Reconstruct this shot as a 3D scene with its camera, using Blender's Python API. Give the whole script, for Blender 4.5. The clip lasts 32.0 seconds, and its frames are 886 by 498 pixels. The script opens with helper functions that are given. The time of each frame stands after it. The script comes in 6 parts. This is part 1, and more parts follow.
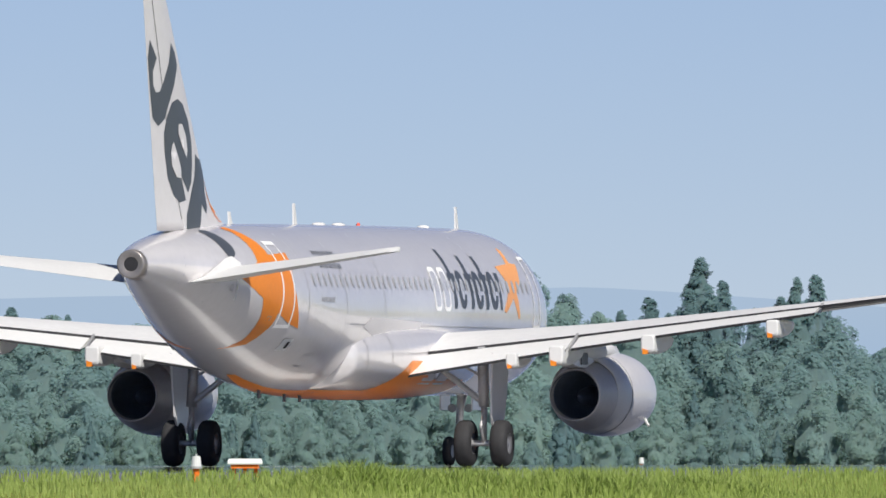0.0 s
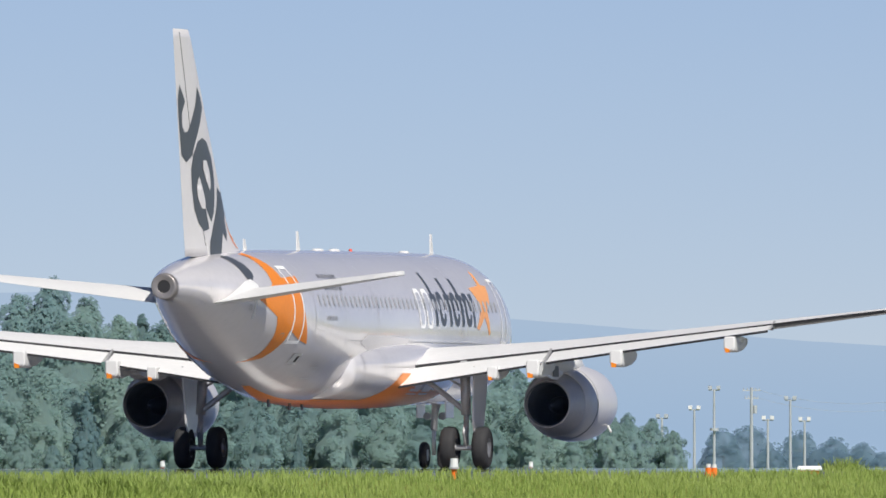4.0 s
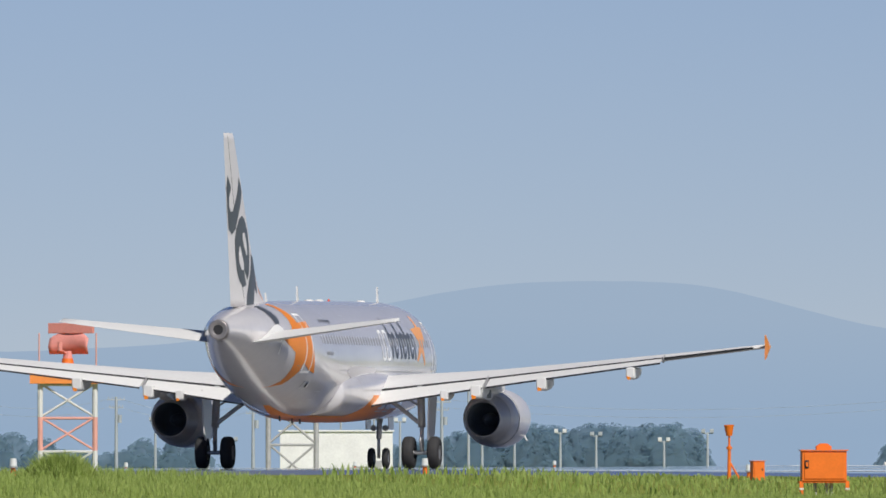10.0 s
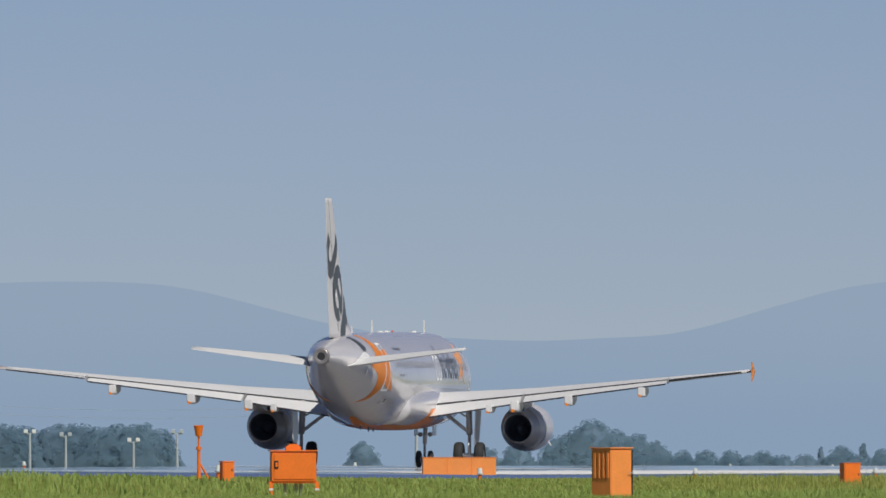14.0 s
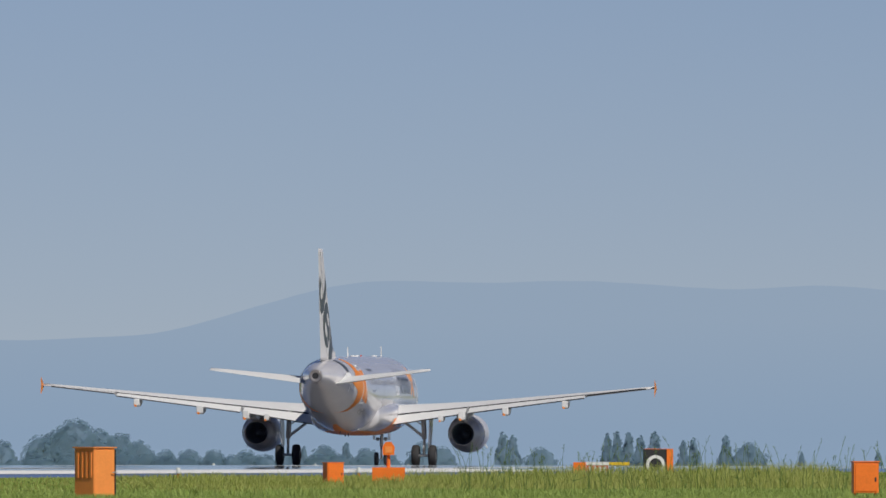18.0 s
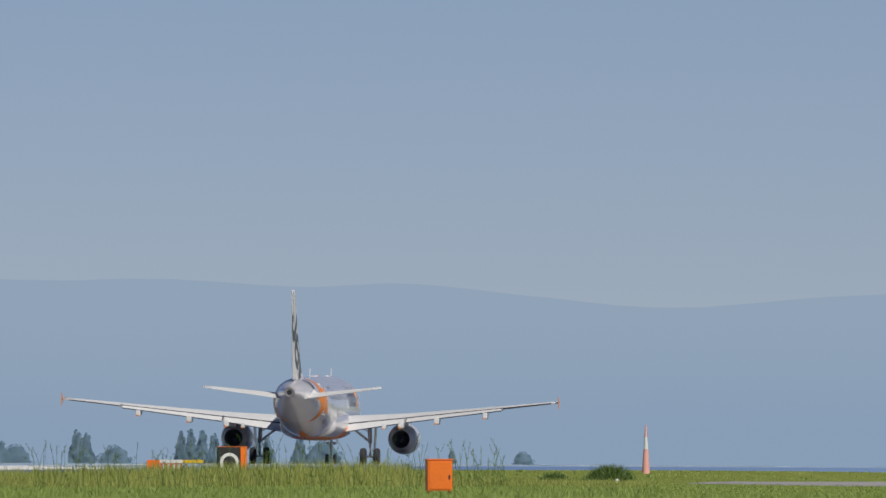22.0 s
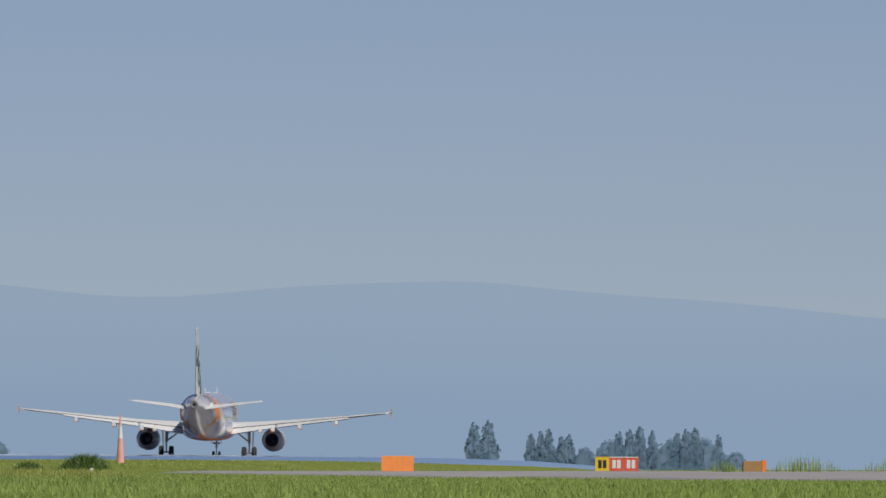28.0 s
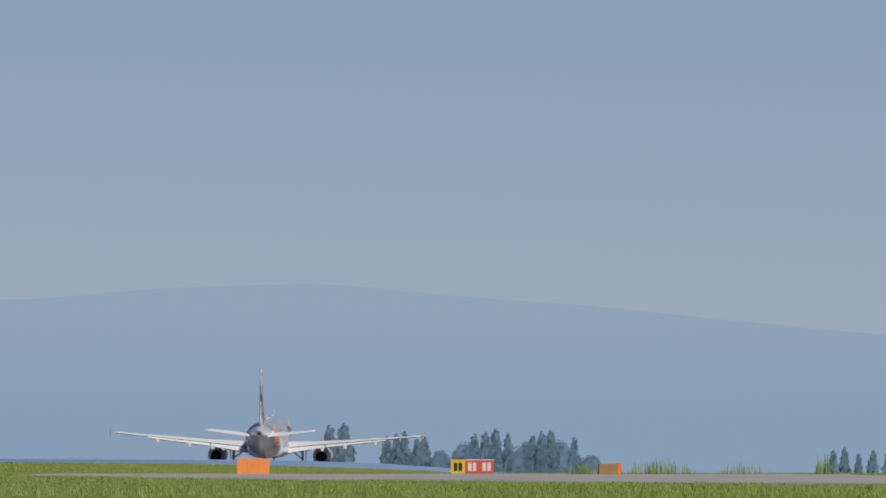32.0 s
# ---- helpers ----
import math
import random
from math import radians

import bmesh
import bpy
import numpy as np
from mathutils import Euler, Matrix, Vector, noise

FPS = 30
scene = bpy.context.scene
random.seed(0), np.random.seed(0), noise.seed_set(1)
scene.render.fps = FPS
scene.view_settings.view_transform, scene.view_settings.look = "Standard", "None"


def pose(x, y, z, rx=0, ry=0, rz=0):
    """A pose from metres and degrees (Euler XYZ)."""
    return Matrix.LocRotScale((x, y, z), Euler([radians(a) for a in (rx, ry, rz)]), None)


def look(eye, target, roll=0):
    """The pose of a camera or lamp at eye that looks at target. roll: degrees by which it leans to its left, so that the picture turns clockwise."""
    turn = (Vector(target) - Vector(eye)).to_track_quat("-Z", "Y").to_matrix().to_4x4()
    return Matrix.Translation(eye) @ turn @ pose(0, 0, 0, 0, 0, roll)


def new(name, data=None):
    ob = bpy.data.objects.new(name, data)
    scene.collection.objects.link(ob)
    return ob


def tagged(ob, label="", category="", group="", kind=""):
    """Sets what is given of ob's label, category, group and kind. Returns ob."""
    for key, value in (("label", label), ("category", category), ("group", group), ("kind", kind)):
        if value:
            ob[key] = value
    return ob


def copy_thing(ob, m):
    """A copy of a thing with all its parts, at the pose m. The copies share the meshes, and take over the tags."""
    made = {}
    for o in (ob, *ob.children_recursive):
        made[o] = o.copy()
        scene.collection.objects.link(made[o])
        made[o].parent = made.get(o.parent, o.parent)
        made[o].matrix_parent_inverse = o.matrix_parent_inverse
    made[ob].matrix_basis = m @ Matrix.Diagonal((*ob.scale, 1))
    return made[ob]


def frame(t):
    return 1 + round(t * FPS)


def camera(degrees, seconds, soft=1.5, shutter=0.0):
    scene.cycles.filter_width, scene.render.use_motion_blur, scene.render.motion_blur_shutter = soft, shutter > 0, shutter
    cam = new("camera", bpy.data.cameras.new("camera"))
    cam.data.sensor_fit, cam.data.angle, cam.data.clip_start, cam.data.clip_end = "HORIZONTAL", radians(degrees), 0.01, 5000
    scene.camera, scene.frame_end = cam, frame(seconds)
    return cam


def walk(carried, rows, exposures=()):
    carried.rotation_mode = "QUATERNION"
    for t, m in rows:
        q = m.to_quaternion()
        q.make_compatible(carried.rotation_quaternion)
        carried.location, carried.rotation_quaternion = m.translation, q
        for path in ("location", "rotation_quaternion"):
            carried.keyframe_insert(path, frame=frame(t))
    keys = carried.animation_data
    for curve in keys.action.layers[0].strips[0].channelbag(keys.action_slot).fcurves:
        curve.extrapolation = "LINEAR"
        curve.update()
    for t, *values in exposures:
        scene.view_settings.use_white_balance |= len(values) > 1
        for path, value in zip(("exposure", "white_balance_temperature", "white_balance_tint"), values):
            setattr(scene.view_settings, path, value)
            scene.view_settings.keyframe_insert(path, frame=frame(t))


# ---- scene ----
EYE = 1.7           # height of the eye above the ground at the tripod
cam = camera(2.9903, 32.0, soft=1.6)
walk(cam, [
    (0.0, pose(0, 0, EYE, 90.6812, 0, 15.0220)),
    (0.5, pose(0, 0, EYE, 90.6836, 0, 14.8726)),
    (1.0, pose(0, 0, EYE, 90.6914, 0, 14.7440)),
    (1.5, pose(0, 0, EYE, 90.6872, 0, 14.5442)),
    (2.0, pose(0, 0, EYE, 90.6917, 0, 14.3199)),
    (2.5, pose(0, 0, EYE, 90.6962, 0, 14.0964)),
    (3.0, pose(0, 0, EYE, 90.6809, 0, 13.8392)),
    (3.5, pose(0, 0, EYE, 90.6855, 0, 13.6269)),
    (5.5, pose(0, 0, EYE, 90.6906, 0, 12.6724)),
    (6.0, pose(0, 0, EYE, 90.6855, 0, 12.4192)),
    (6.5, pose(0, 0, EYE, 90.6797, 0, 12.0765)),
    (7.0, pose(0, 0, EYE, 90.6843, 0, 11.7133)),
    (7.5, pose(0, 0, EYE, 90.6884, 0, 11.3771)),
    (8.0, pose(0, 0, EYE, 90.6901, 0, 11.1075)),
    (8.5, pose(0, 0, EYE, 90.6978, 0, 10.8745)),
    (9.0, pose(0, 0, EYE, 90.6936, 0, 10.6201)),
    (9.5, pose(0, 0, EYE, 90.6905, 0, 10.3788)),
    (10.0, pose(0, 0, EYE, 90.6951, 0, 10.0961)),
    (10.5, pose(0, 0, EYE, 90.7034, 0, 9.8363)),
    (11.0, pose(0, 0, EYE, 90.6962, 0, 9.6111)),
    (11.5, pose(0, 0, EYE, 90.7013, 0, 9.3569)),
    (12.0, pose(0, 0, EYE, 90.7182, 0, 9.1133)),
    (12.5, pose(0, 0, EYE, 90.7077, 0, 8.8793)),
    (13.0, pose(0, 0, EYE, 90.7035, 0, 8.6486)),
    (13.5, pose(0, 0, EYE, 90.6985, 0, 8.4860)),
    (15.5, pose(0, 0, EYE, 90.7071, 0, 7.6134)),
    (16.0, pose(0, 0, EYE, 90.7068, 0, 7.3872)),
    (16.5, pose(0, 0, EYE, 90.7003, 0, 7.2044)),
    (17.0, pose(0, 0, EYE, 90.7020, 0, 6.9930)),
    (17.5, pose(0, 0, EYE, 90.7032, 0, 6.7627)),
    (18.0, pose(0, 0, EYE, 90.6950, 0, 6.5612)),
    (18.5, pose(0, 0, EYE, 90.7047, 0, 6.3347)),
    (19.0, pose(0, 0, EYE, 90.6973, 0, 6.1440)),
    (19.5, pose(0, 0, EYE, 90.6931, 0, 5.9441)),
    (20.0, pose(0, 0, EYE, 90.6900, 0, 5.7951)),
    (20.5, pose(0, 0, EYE, 90.6956, 0, 5.6119)),
    (21.0, pose(0, 0, EYE, 90.6951, 0, 5.4220)),
    (21.5, pose(0, 0, EYE, 90.6902, 0, 5.2651)),
    (22.0, pose(0, 0, EYE, 90.6873, 0, 5.1227)),
    (22.5, pose(0, 0, EYE, 90.6871, 0, 4.9526)),
    (23.0, pose(0, 0, EYE, 90.6797, 0, 4.8006)),
    (23.5, pose(0, 0, EYE, 90.6658, 0, 4.6385)),
    (24.0, pose(0, 0, EYE, 90.6730, 0, 4.4193)),
    (24.5, pose(0, 0, EYE, 90.6715, 0, 4.2331)),
    (25.0, pose(0, 0, EYE, 90.6685, 0, 4.0603)),
    (25.5, pose(0, 0, EYE, 90.6595, 0, 3.9380)),
    (27.5, pose(0, 0, EYE, 90.6598, 0, 3.4551)),
    (28.0, pose(0, 0, EYE, 90.6509, 0, 3.3493)),
    (28.5, pose(0, 0, EYE, 90.6556, 0, 3.2589)),
    (29.0, pose(0, 0, EYE, 90.6518, 0, 3.2036)),
    (29.5, pose(0, 0, EYE, 90.6463, 0, 3.1567)),
    (30.0, pose(0, 0, EYE, 90.6548, 0, 3.1005)),
    (30.5, pose(0, 0, EYE, 90.6565, 0, 3.0384)),
    (31.0, pose(0, 0, EYE, 90.6596, 0, 2.9941)),
    (31.5, pose(0, 0, EYE, 90.6577, 0, 2.9187)),
    (32.0, pose(0, 0, EYE, 90.6598, 0, 2.8621)),
], exposures=[(0, -0.05), (7, -0.06), (9, -0.05), (10, -0.29), (11, -0.3), (12, -0.56), (13, -0.54), (32, -0.54)])

# ---- sky and sun ----
SUN_EL, SUN_AZ = 45.0, 141.0      # elevation, and bearing clockwise from +Y
world = bpy.data.worlds.new("sky")
scene.world = world
world.use_nodes = True
wn, wl = world.node_tree.nodes, world.node_tree.links
sky = wn.new("ShaderNodeTexSky")
sky.sky_type, sky.sun_disc = "NISHITA", False
sky.sun_elevation, sky.sun_rotation = radians(SUN_EL), radians(SUN_AZ)
sky.air_density, sky.dust_density, sky.ozone_density, sky.altitude = 0.6, 0.05, 5.0, 1500
tint = wn.new("ShaderNodeMix")
tint.data_type, tint.blend_type = "RGBA", "MULTIPLY"
tint.inputs["Factor"].default_value = 1.0
tint.inputs["B"].default_value = (1.09, 0.965, 1.018, 1)
wl.new(sky.outputs["Color"], tint.inputs["A"])
wl.new(tint.outputs["Result"], wn["Background"].inputs["Color"])
wn["Background"].inputs["Strength"].default_value = 0.073

sun = new("sun", bpy.data.lights.new("sun", "SUN"))
sun.data.energy, sun.data.angle, sun.data.color = 5.0, radians(0.6), (1.0, 0.955, 0.89)
toward = Vector((math.sin(radians(SUN_AZ)) * math.cos(radians(SUN_EL)), math.cos(radians(SUN_AZ)) * math.cos(radians(SUN_EL)), math.sin(radians(SUN_EL))))
sun.matrix_basis = look(toward * 300, (0, 0, 0))

# ---- materials ----
def mat(name, color, rough=0.6, metal=0.0, vary=0.12, scale=2.0, bump=0.0, spread=0.0, coat=0.0, coords="Object", spec=0.5, depth=0.02):
    """A principled material whose colour wanders at two scales; spread: by object or by island."""
    m = bpy.data.materials.new(name)
    m.use_nodes = True
    n, l = m.node_tree.nodes, m.node_tree.links
    b = n["Principled BSDF"]
    b.inputs["Roughness"].default_value, b.inputs["Metallic"].default_value = rough, metal
    b.inputs["Coat Weight"].default_value, b.inputs["Specular IOR Level"].default_value = coat, spec
    tc = n.new("ShaderNodeTexCoord")
    big, fine = n.new("ShaderNodeTexNoise"), n.new("ShaderNodeTexNoise")
    big.inputs["Scale"].default_value, big.inputs["Detail"].default_value = scale, 3
    fine.inputs["Scale"].default_value, fine.inputs["Detail"].default_value = scale * 9, 4
    for t in (big, fine):
        l.new(tc.outputs[coords], t.inputs["Vector"])
    add = n.new("ShaderNodeMath")
    add.operation = "ADD"
    l.new(big.outputs["Fac"], add.inputs[0])
    l.new(fine.outputs["Fac"], add.inputs[1])
    last = add.outputs[0]
    if spread:
        geo = n.new("ShaderNodeNewGeometry")
        mul = n.new("ShaderNodeMath")
        mul.operation, mul.inputs[1].default_value = "MULTIPLY_ADD", spread
        l.new(geo.outputs["Random Per Island"], mul.inputs[0])
        l.new(last, mul.inputs[2])
        last = mul.outputs[0]
    span = n.new("ShaderNodeMapRange")
    span.inputs["From Min"].default_value, span.inputs["From Max"].default_value = 0.55, 1.45 + spread
    l.new(last, span.inputs["Value"])
    mix = n.new("ShaderNodeMix")
    mix.data_type = "RGBA"
    lo = [c * (1 - vary) for c in color]
    hi = [min(1, c * (1 + vary)) for c in color]
    mix.inputs["A"].default_value, mix.inputs["B"].default_value = (*lo, 1), (*hi, 1)
    l.new(span.outputs["Result"], mix.inputs["Factor"])
    l.new(mix.outputs["Result"], b.inputs["Base Color"])
    if bump:
        bp = n.new("ShaderNodeBump")
        bp.inputs["Strength"].default_value, bp.inputs["Distance"].default_value = bump, depth
        l.new(fine.outputs["Fac"], bp.inputs["Height"])
        l.new(bp.outputs["Normal"], b.inputs["Normal"])
    return m


def leafy(m, share=0.45, gaps=0.0):
    """Lets light pass through thin leaves, and between the leaflets of a spray."""
    n, l = m.node_tree.nodes, m.node_tree.links
    b = n["Principled BSDF"]
    through_leaf, both = n.new("ShaderNodeBsdfTranslucent"), n.new("ShaderNodeMixShader")
    both.inputs["Fac"].default_value = share
    l.new(b.inputs["Base Color"].links[0].from_socket, through_leaf.inputs["Color"])
    l.new(b.outputs["BSDF"], both.inputs[1])
    l.new(through_leaf.outputs["BSDF"], both.inputs[2])
    last = both
    if gaps:
        clear, last = n.new("ShaderNodeBsdfTransparent"), n.new("ShaderNodeMixShader")
        last.inputs["Fac"].default_value = gaps
        l.new(both.outputs["Shader"], last.inputs[1])
        l.new(clear.outputs["BSDF"], last.inputs[2])
    l.new(last.outputs["Shader"], n["Material Output"].inputs["Surface"])
    return m


def two_tone(m, low, high):
    """Sets the two ends of the colour range of a material made by mat()."""
    for node in m.node_tree.nodes:
        if node.bl_idname == "ShaderNodeMix":
            node.inputs["A"].default_value, node.inputs["B"].default_value = (*low, 1), (*high, 1)
    return m


SILVER = mat("silver_paint", (0.80, 0.775, 0.775), 0.25, 0.27, 0.05, 0.5, coat=0.45)
FIN_GREY = mat("fin_paint", (0.72, 0.70, 0.70), 0.42, 0.05, 0.04, 0.5)
WHITE = mat("white_paint", (0.73, 0.73, 0.72), 0.5, 0, 0.05, 0.8, spec=0.2)
DOOR_WHITE = mat("outline_white", (0.92, 0.92, 0.91), 0.5, 0, 0.03, 0.8, spec=0.2)
WING = mat("wing_grey", (0.68, 0.68, 0.68), 0.6, 0, 0.08, 0.7, spec=0.1)
ORANGE = mat("orange_paint", (0.86, 0.26, 0.02), 0.38, 0, 0.06, 0.8)
PALE_ORANGE = mat("pale_orange_paint", (0.95, 0.42, 0.14), 0.38, 0, 0.05, 0.8)
CHARCOAL = mat("charcoal_paint", (0.075, 0.085, 0.10), 0.4, 0, 0.08, 0.8)
DARK = mat("dark_cavity", (0.022, 0.022, 0.025), 0.7, 0, 0.2, 2)
# dark grey that carries shade beneath the ailerons and on the pylons
SHADE_GREY = mat("shade_grey", (0.17, 0.175, 0.18), 0.6, 0, 0.1, 0.8)
# navy lift in the duct's colour stands in for haze
DUCT = mat("hazed_duct", (0.15, 0.18, 0.24), 0.6, 0.2, 0.2, 2)
SEAM = mat("skin_seam", (0.36, 0.36, 0.37), 0.5, 0.2, 0.1, 2)
PANE = mat("cabin_window", (0.48, 0.49, 0.51), 0.3, 0, 0.1, 2)
TYRE = mat("tyre_rubber", (0.028, 0.028, 0.03), 0.8, 0, 0.25, 4)
RIM = mat("wheel_rim", (0.35, 0.35, 0.36), 0.4, 0.6, 0.15, 4)
STEEL = mat("gear_steel", (0.52, 0.52, 0.53), 0.35, 0.35, 0.2, 3)
TAIL_METAL = mat("heat_stained_metal", (0.36, 0.33, 0.31), 0.35, 0.6, 0.2, 3)
NOZZLE = mat("nozzle_metal", (0.55, 0.53, 0.53), 0.42, 0.35, 0.1, 1.5)
COWL = mat("cowl_paint", (0.72, 0.70, 0.70), 0.36, 0.15, 0.05, 0.8, coat=0.3)
CABINET = mat("orange_cabinet", (0.88, 0.19, 0.015), 0.5, 0, 0.12, 2.5)
CABINET_PALE = mat("faded_orange", (0.92, 0.30, 0.07), 0.55, 0, 0.12, 2.5)
BLACK = mat("black_panel", (0.02, 0.02, 0.022), 0.6, 0, 0.2, 3)
RED = mat("signal_red", (0.72, 0.10, 0.06), 0.5, 0, 0.12, 2)
YELLOW = mat("sign_yellow", (0.80, 0.52, 0.03), 0.5, 0, 0.1, 2)
# pole and mast greys are lifted to stand in for haze
POLE = mat("hazed_pole", (0.42, 0.46, 0.50), 0.7, 0, 0.15, 1)
MAST = mat("hazed_mast", (0.44, 0.44, 0.45), 0.7, 0, 0.2, 2)
CONCRETE = mat("pale_render", (0.88, 0.88, 0.87), 0.8, 0, 0.1, 0.6)
GLASS_LAMP = mat("lamp_glass", (0.75, 0.76, 0.76), 0.2, 0, 0.05, 4)

SOIL = two_tone(mat("turf", (0.1, 0.15, 0.04), 0.95, 0, 0.4, 0.08, 0.4, coords="Generated", spec=0.0), (0.15, 0.19, 0.04), (0.27, 0.30, 0.085))
for node in SOIL.node_tree.nodes:
    if node.bl_idname == "ShaderNodeTexCoord":
        for link in list(node.outputs["Generated"].links):
            SOIL.node_tree.links.new(node.outputs["Object"], link.to_socket)
BLADE = two_tone(mat("grass_blade", (0.1, 0.2, 0.04), 0.6, 0, 0.4, 0.05, spread=0.9, spec=0.1), (0.25, 0.37, 0.075), (0.51, 0.59, 0.20))
STRAW = two_tone(mat("seeding_grass", (0.1, 0.2, 0.04), 0.6, 0, 0.4, 0.05, spread=0.9, spec=0.1), (0.25, 0.32, 0.055), (0.60, 0.59, 0.21))
WEED = two_tone(mat("weed_leaf", (0.1, 0.2, 0.04), 0.6, 0, 0.4, 0.3, spread=0.8), (0.07, 0.13, 0.03), (0.20, 0.30, 0.07))
# the wood's leaf colours carry the haze: lighter and bluer than real leaves
CEDAR = two_tone(mat("hazed_cedar", (0.05, 0.1, 0.05), 0.8, 0, 0.3, 5, 0.25, spread=0.5, spec=0.0, depth=0.3), (0.215, 0.36, 0.405), (0.29, 0.43, 0.41))
BROAD = two_tone(mat("hazed_broadleaf", (0.05, 0.1, 0.05), 0.75, 0, 0.3, 5, 0.25, spread=0.5, spec=0.0, depth=0.3), (0.255, 0.41, 0.45), (0.385, 0.525, 0.45))
# far leaves are coloured pale blue to stand in for haze
HAZED_LEAF = two_tone(mat("hazed_foliage", (0.08, 0.12, 0.1), 0.9, 0, 0.3, 4, 0.2, spread=0.3, spec=0.0, depth=0.3), (0.25, 0.40, 0.51), (0.285, 0.43, 0.535))
for leaf, share, gaps in ((BLADE, 0.42, 0), (STRAW, 0.42, 0), (WEED, 0.3, 0), (CEDAR, 0.5, 0.4), (BROAD, 0.5, 0.4), (HAZED_LEAF, 0.5, 0.54)):
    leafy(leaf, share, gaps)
for leaf in (CEDAR, BROAD, HAZED_LEAF):
    # each tree has a tone of its own
    ln, ll = leaf.node_tree.nodes, leaf.node_tree.links
    span = next(node for node in ln if node.bl_idname == "ShaderNodeMapRange")
    own, tone = ln.new("ShaderNodeObjectInfo"), ln.new("ShaderNodeMath")
    tone.operation, tone.inputs[1].default_value = "MULTIPLY_ADD", 0.7
    ll.new(own.outputs["Random"], tone.inputs[0])
    ll.new(span.inputs["Value"].links[0].from_socket, tone.inputs[2])
    ll.new(tone.outputs[0], span.inputs["Value"])
    span.inputs["From Max"].default_value += 0.7
BARK = mat("bark", (0.11, 0.085, 0.065), 0.9, 0, 0.3, 2, 0.4)
ASPHALT = mat("runway_asphalt", (0.20, 0.197, 0.195), 0.04, 0, 0.15, 0.05, coat=1.0)
# the far asphalt is made a mirror to imitate a heat shimmer
rn, rl = ASPHALT.node_tree.nodes, ASPHALT.node_tree.links
along, mirage, coord = rn.new("ShaderNodeSeparateXYZ"), rn.new("ShaderNodeMapRange"), rn.new("ShaderNodeTexCoord")
mirage.inputs["From Min"].default_value, mirage.inputs["From Max"].default_value = 400, 470
mirage.inputs["To Min"].default_value, mirage.inputs["To Max"].default_value = 0.75, 0.04
rl.new(coord.outputs["Object"], along.inputs["Vector"])
rl.new(along.outputs["Y"], mirage.inputs["Value"])
rl.new(mirage.outputs["Result"], rn["Principled BSDF"].inputs["Roughness"])
TAXI = mat("taxiway_concrete", (0.36, 0.345, 0.345), 0.75, 0, 0.15, 0.05, spec=0.0)
MARK = mat("white_marking", (0.82, 0.82, 0.80), 0.5, 0, 0.08, 0.3, spec=0.0)


# ---- building helpers ----
def part(name, bm, material, parent=None, label="", smooth=False):
    """Links a bmesh as one mesh object under a thing or a part."""
    me = bpy.data.meshes.new(name)
    bm.normal_update()
    bm.to_mesh(me)
    bm.free()
    for m in material if isinstance(material, (list, tuple)) else (material,):
        me.materials.append(m)
    if smooth:
        me.polygons.foreach_set("use_smooth", [True] * len(me.polygons))
    ob = new(name, me)
    ob.parent = parent
    if label:
        tagged(ob, label)
    return ob


def thing(name, label, category, m=None, group="", kind=""):
    ob = new(name)
    ob.empty_display_size = 0.3
    if m is not None:
        ob.matrix_basis = m
    return tagged(ob, label, category, group, kind)


def box(bm, x0, x1, y0, y1, z0, z1, bevel=0.0):
    made = bmesh.ops.create_cube(bm, size=1.0, matrix=Matrix.LocRotScale(((x0 + x1) / 2, (y0 + y1) / 2, (z0 + z1) / 2), None, (x1 - x0, y1 - y0, z1 - z0)))
    if bevel:
        edges = list({e for v in made["verts"] for e in v.link_edges})
        bmesh.ops.bevel(bm, geom=edges, offset=bevel, segments=2, profile=0.6, affect="EDGES")
    return bm


def rod(bm, a, b, r0, r1=None, n=10):
    """A tapered round bar from a to b."""
    a, b = Vector(a), Vector(b)
    d = b - a
    q = d.to_track_quat("Z", "Y").to_matrix().to_4x4()
    bmesh.ops.create_cone(bm, cap_ends=True, segments=n, radius1=r0, radius2=r0 if r1 is None else r1, depth=d.length,
                          matrix=Matrix.Translation((a + b) / 2) @ q)
    return bm


def rings(bm, loops, closed=True, cap=True):
    """Skins a row of equal loops of points."""
    vs = [[bm.verts.new(p) for p in loop] for loop in loops]
    k = len(vs[0])
    for a, b in zip(vs, vs[1:]):
        for i in range(k if closed else k - 1):
            j = (i + 1) % k
            bm.faces.new((a[i], a[j], b[j], b[i]))
    if cap and closed:
        bm.faces.new(vs[0][::-1])
        bm.faces.new(vs[-1])
    return bm


def turned(bm, profile, axis_at=(0, 0), n=32):
    """A body of revolution about a line along y: profile rows (y, radius), the line at (x, z)."""
    x0, z0 = axis_at
    return rings(bm, [[(x0 + r * math.cos(2 * math.pi * i / n), y, z0 + r * math.sin(2 * math.pi * i / n)) for i in range(n)] for y, r in profile], cap=False)


def soup(name, verts, faces_n, material, label="", category="", kind="stuff", smooth=False):
    """One object from an array of points in which each faces_n of them make a face."""
    verts = np.asarray(verts, np.float32)
    count = len(verts) // faces_n
    me = bpy.data.meshes.new(name)
    me.vertices.add(len(verts))
    me.vertices.foreach_set("co", verts.ravel())
    me.loops.add(count * faces_n)
    me.loops.foreach_set("vertex_index", np.arange(count * faces_n, dtype=np.int32))
    me.polygons.add(count)
    me.polygons.foreach_set("loop_start", np.arange(0, count * faces_n, faces_n, dtype=np.int32))
    me.polygons.foreach_set("loop_total", np.full(count, faces_n, np.int32))
    me.materials.append(material)
    me.update()
    me.validate()
    return me

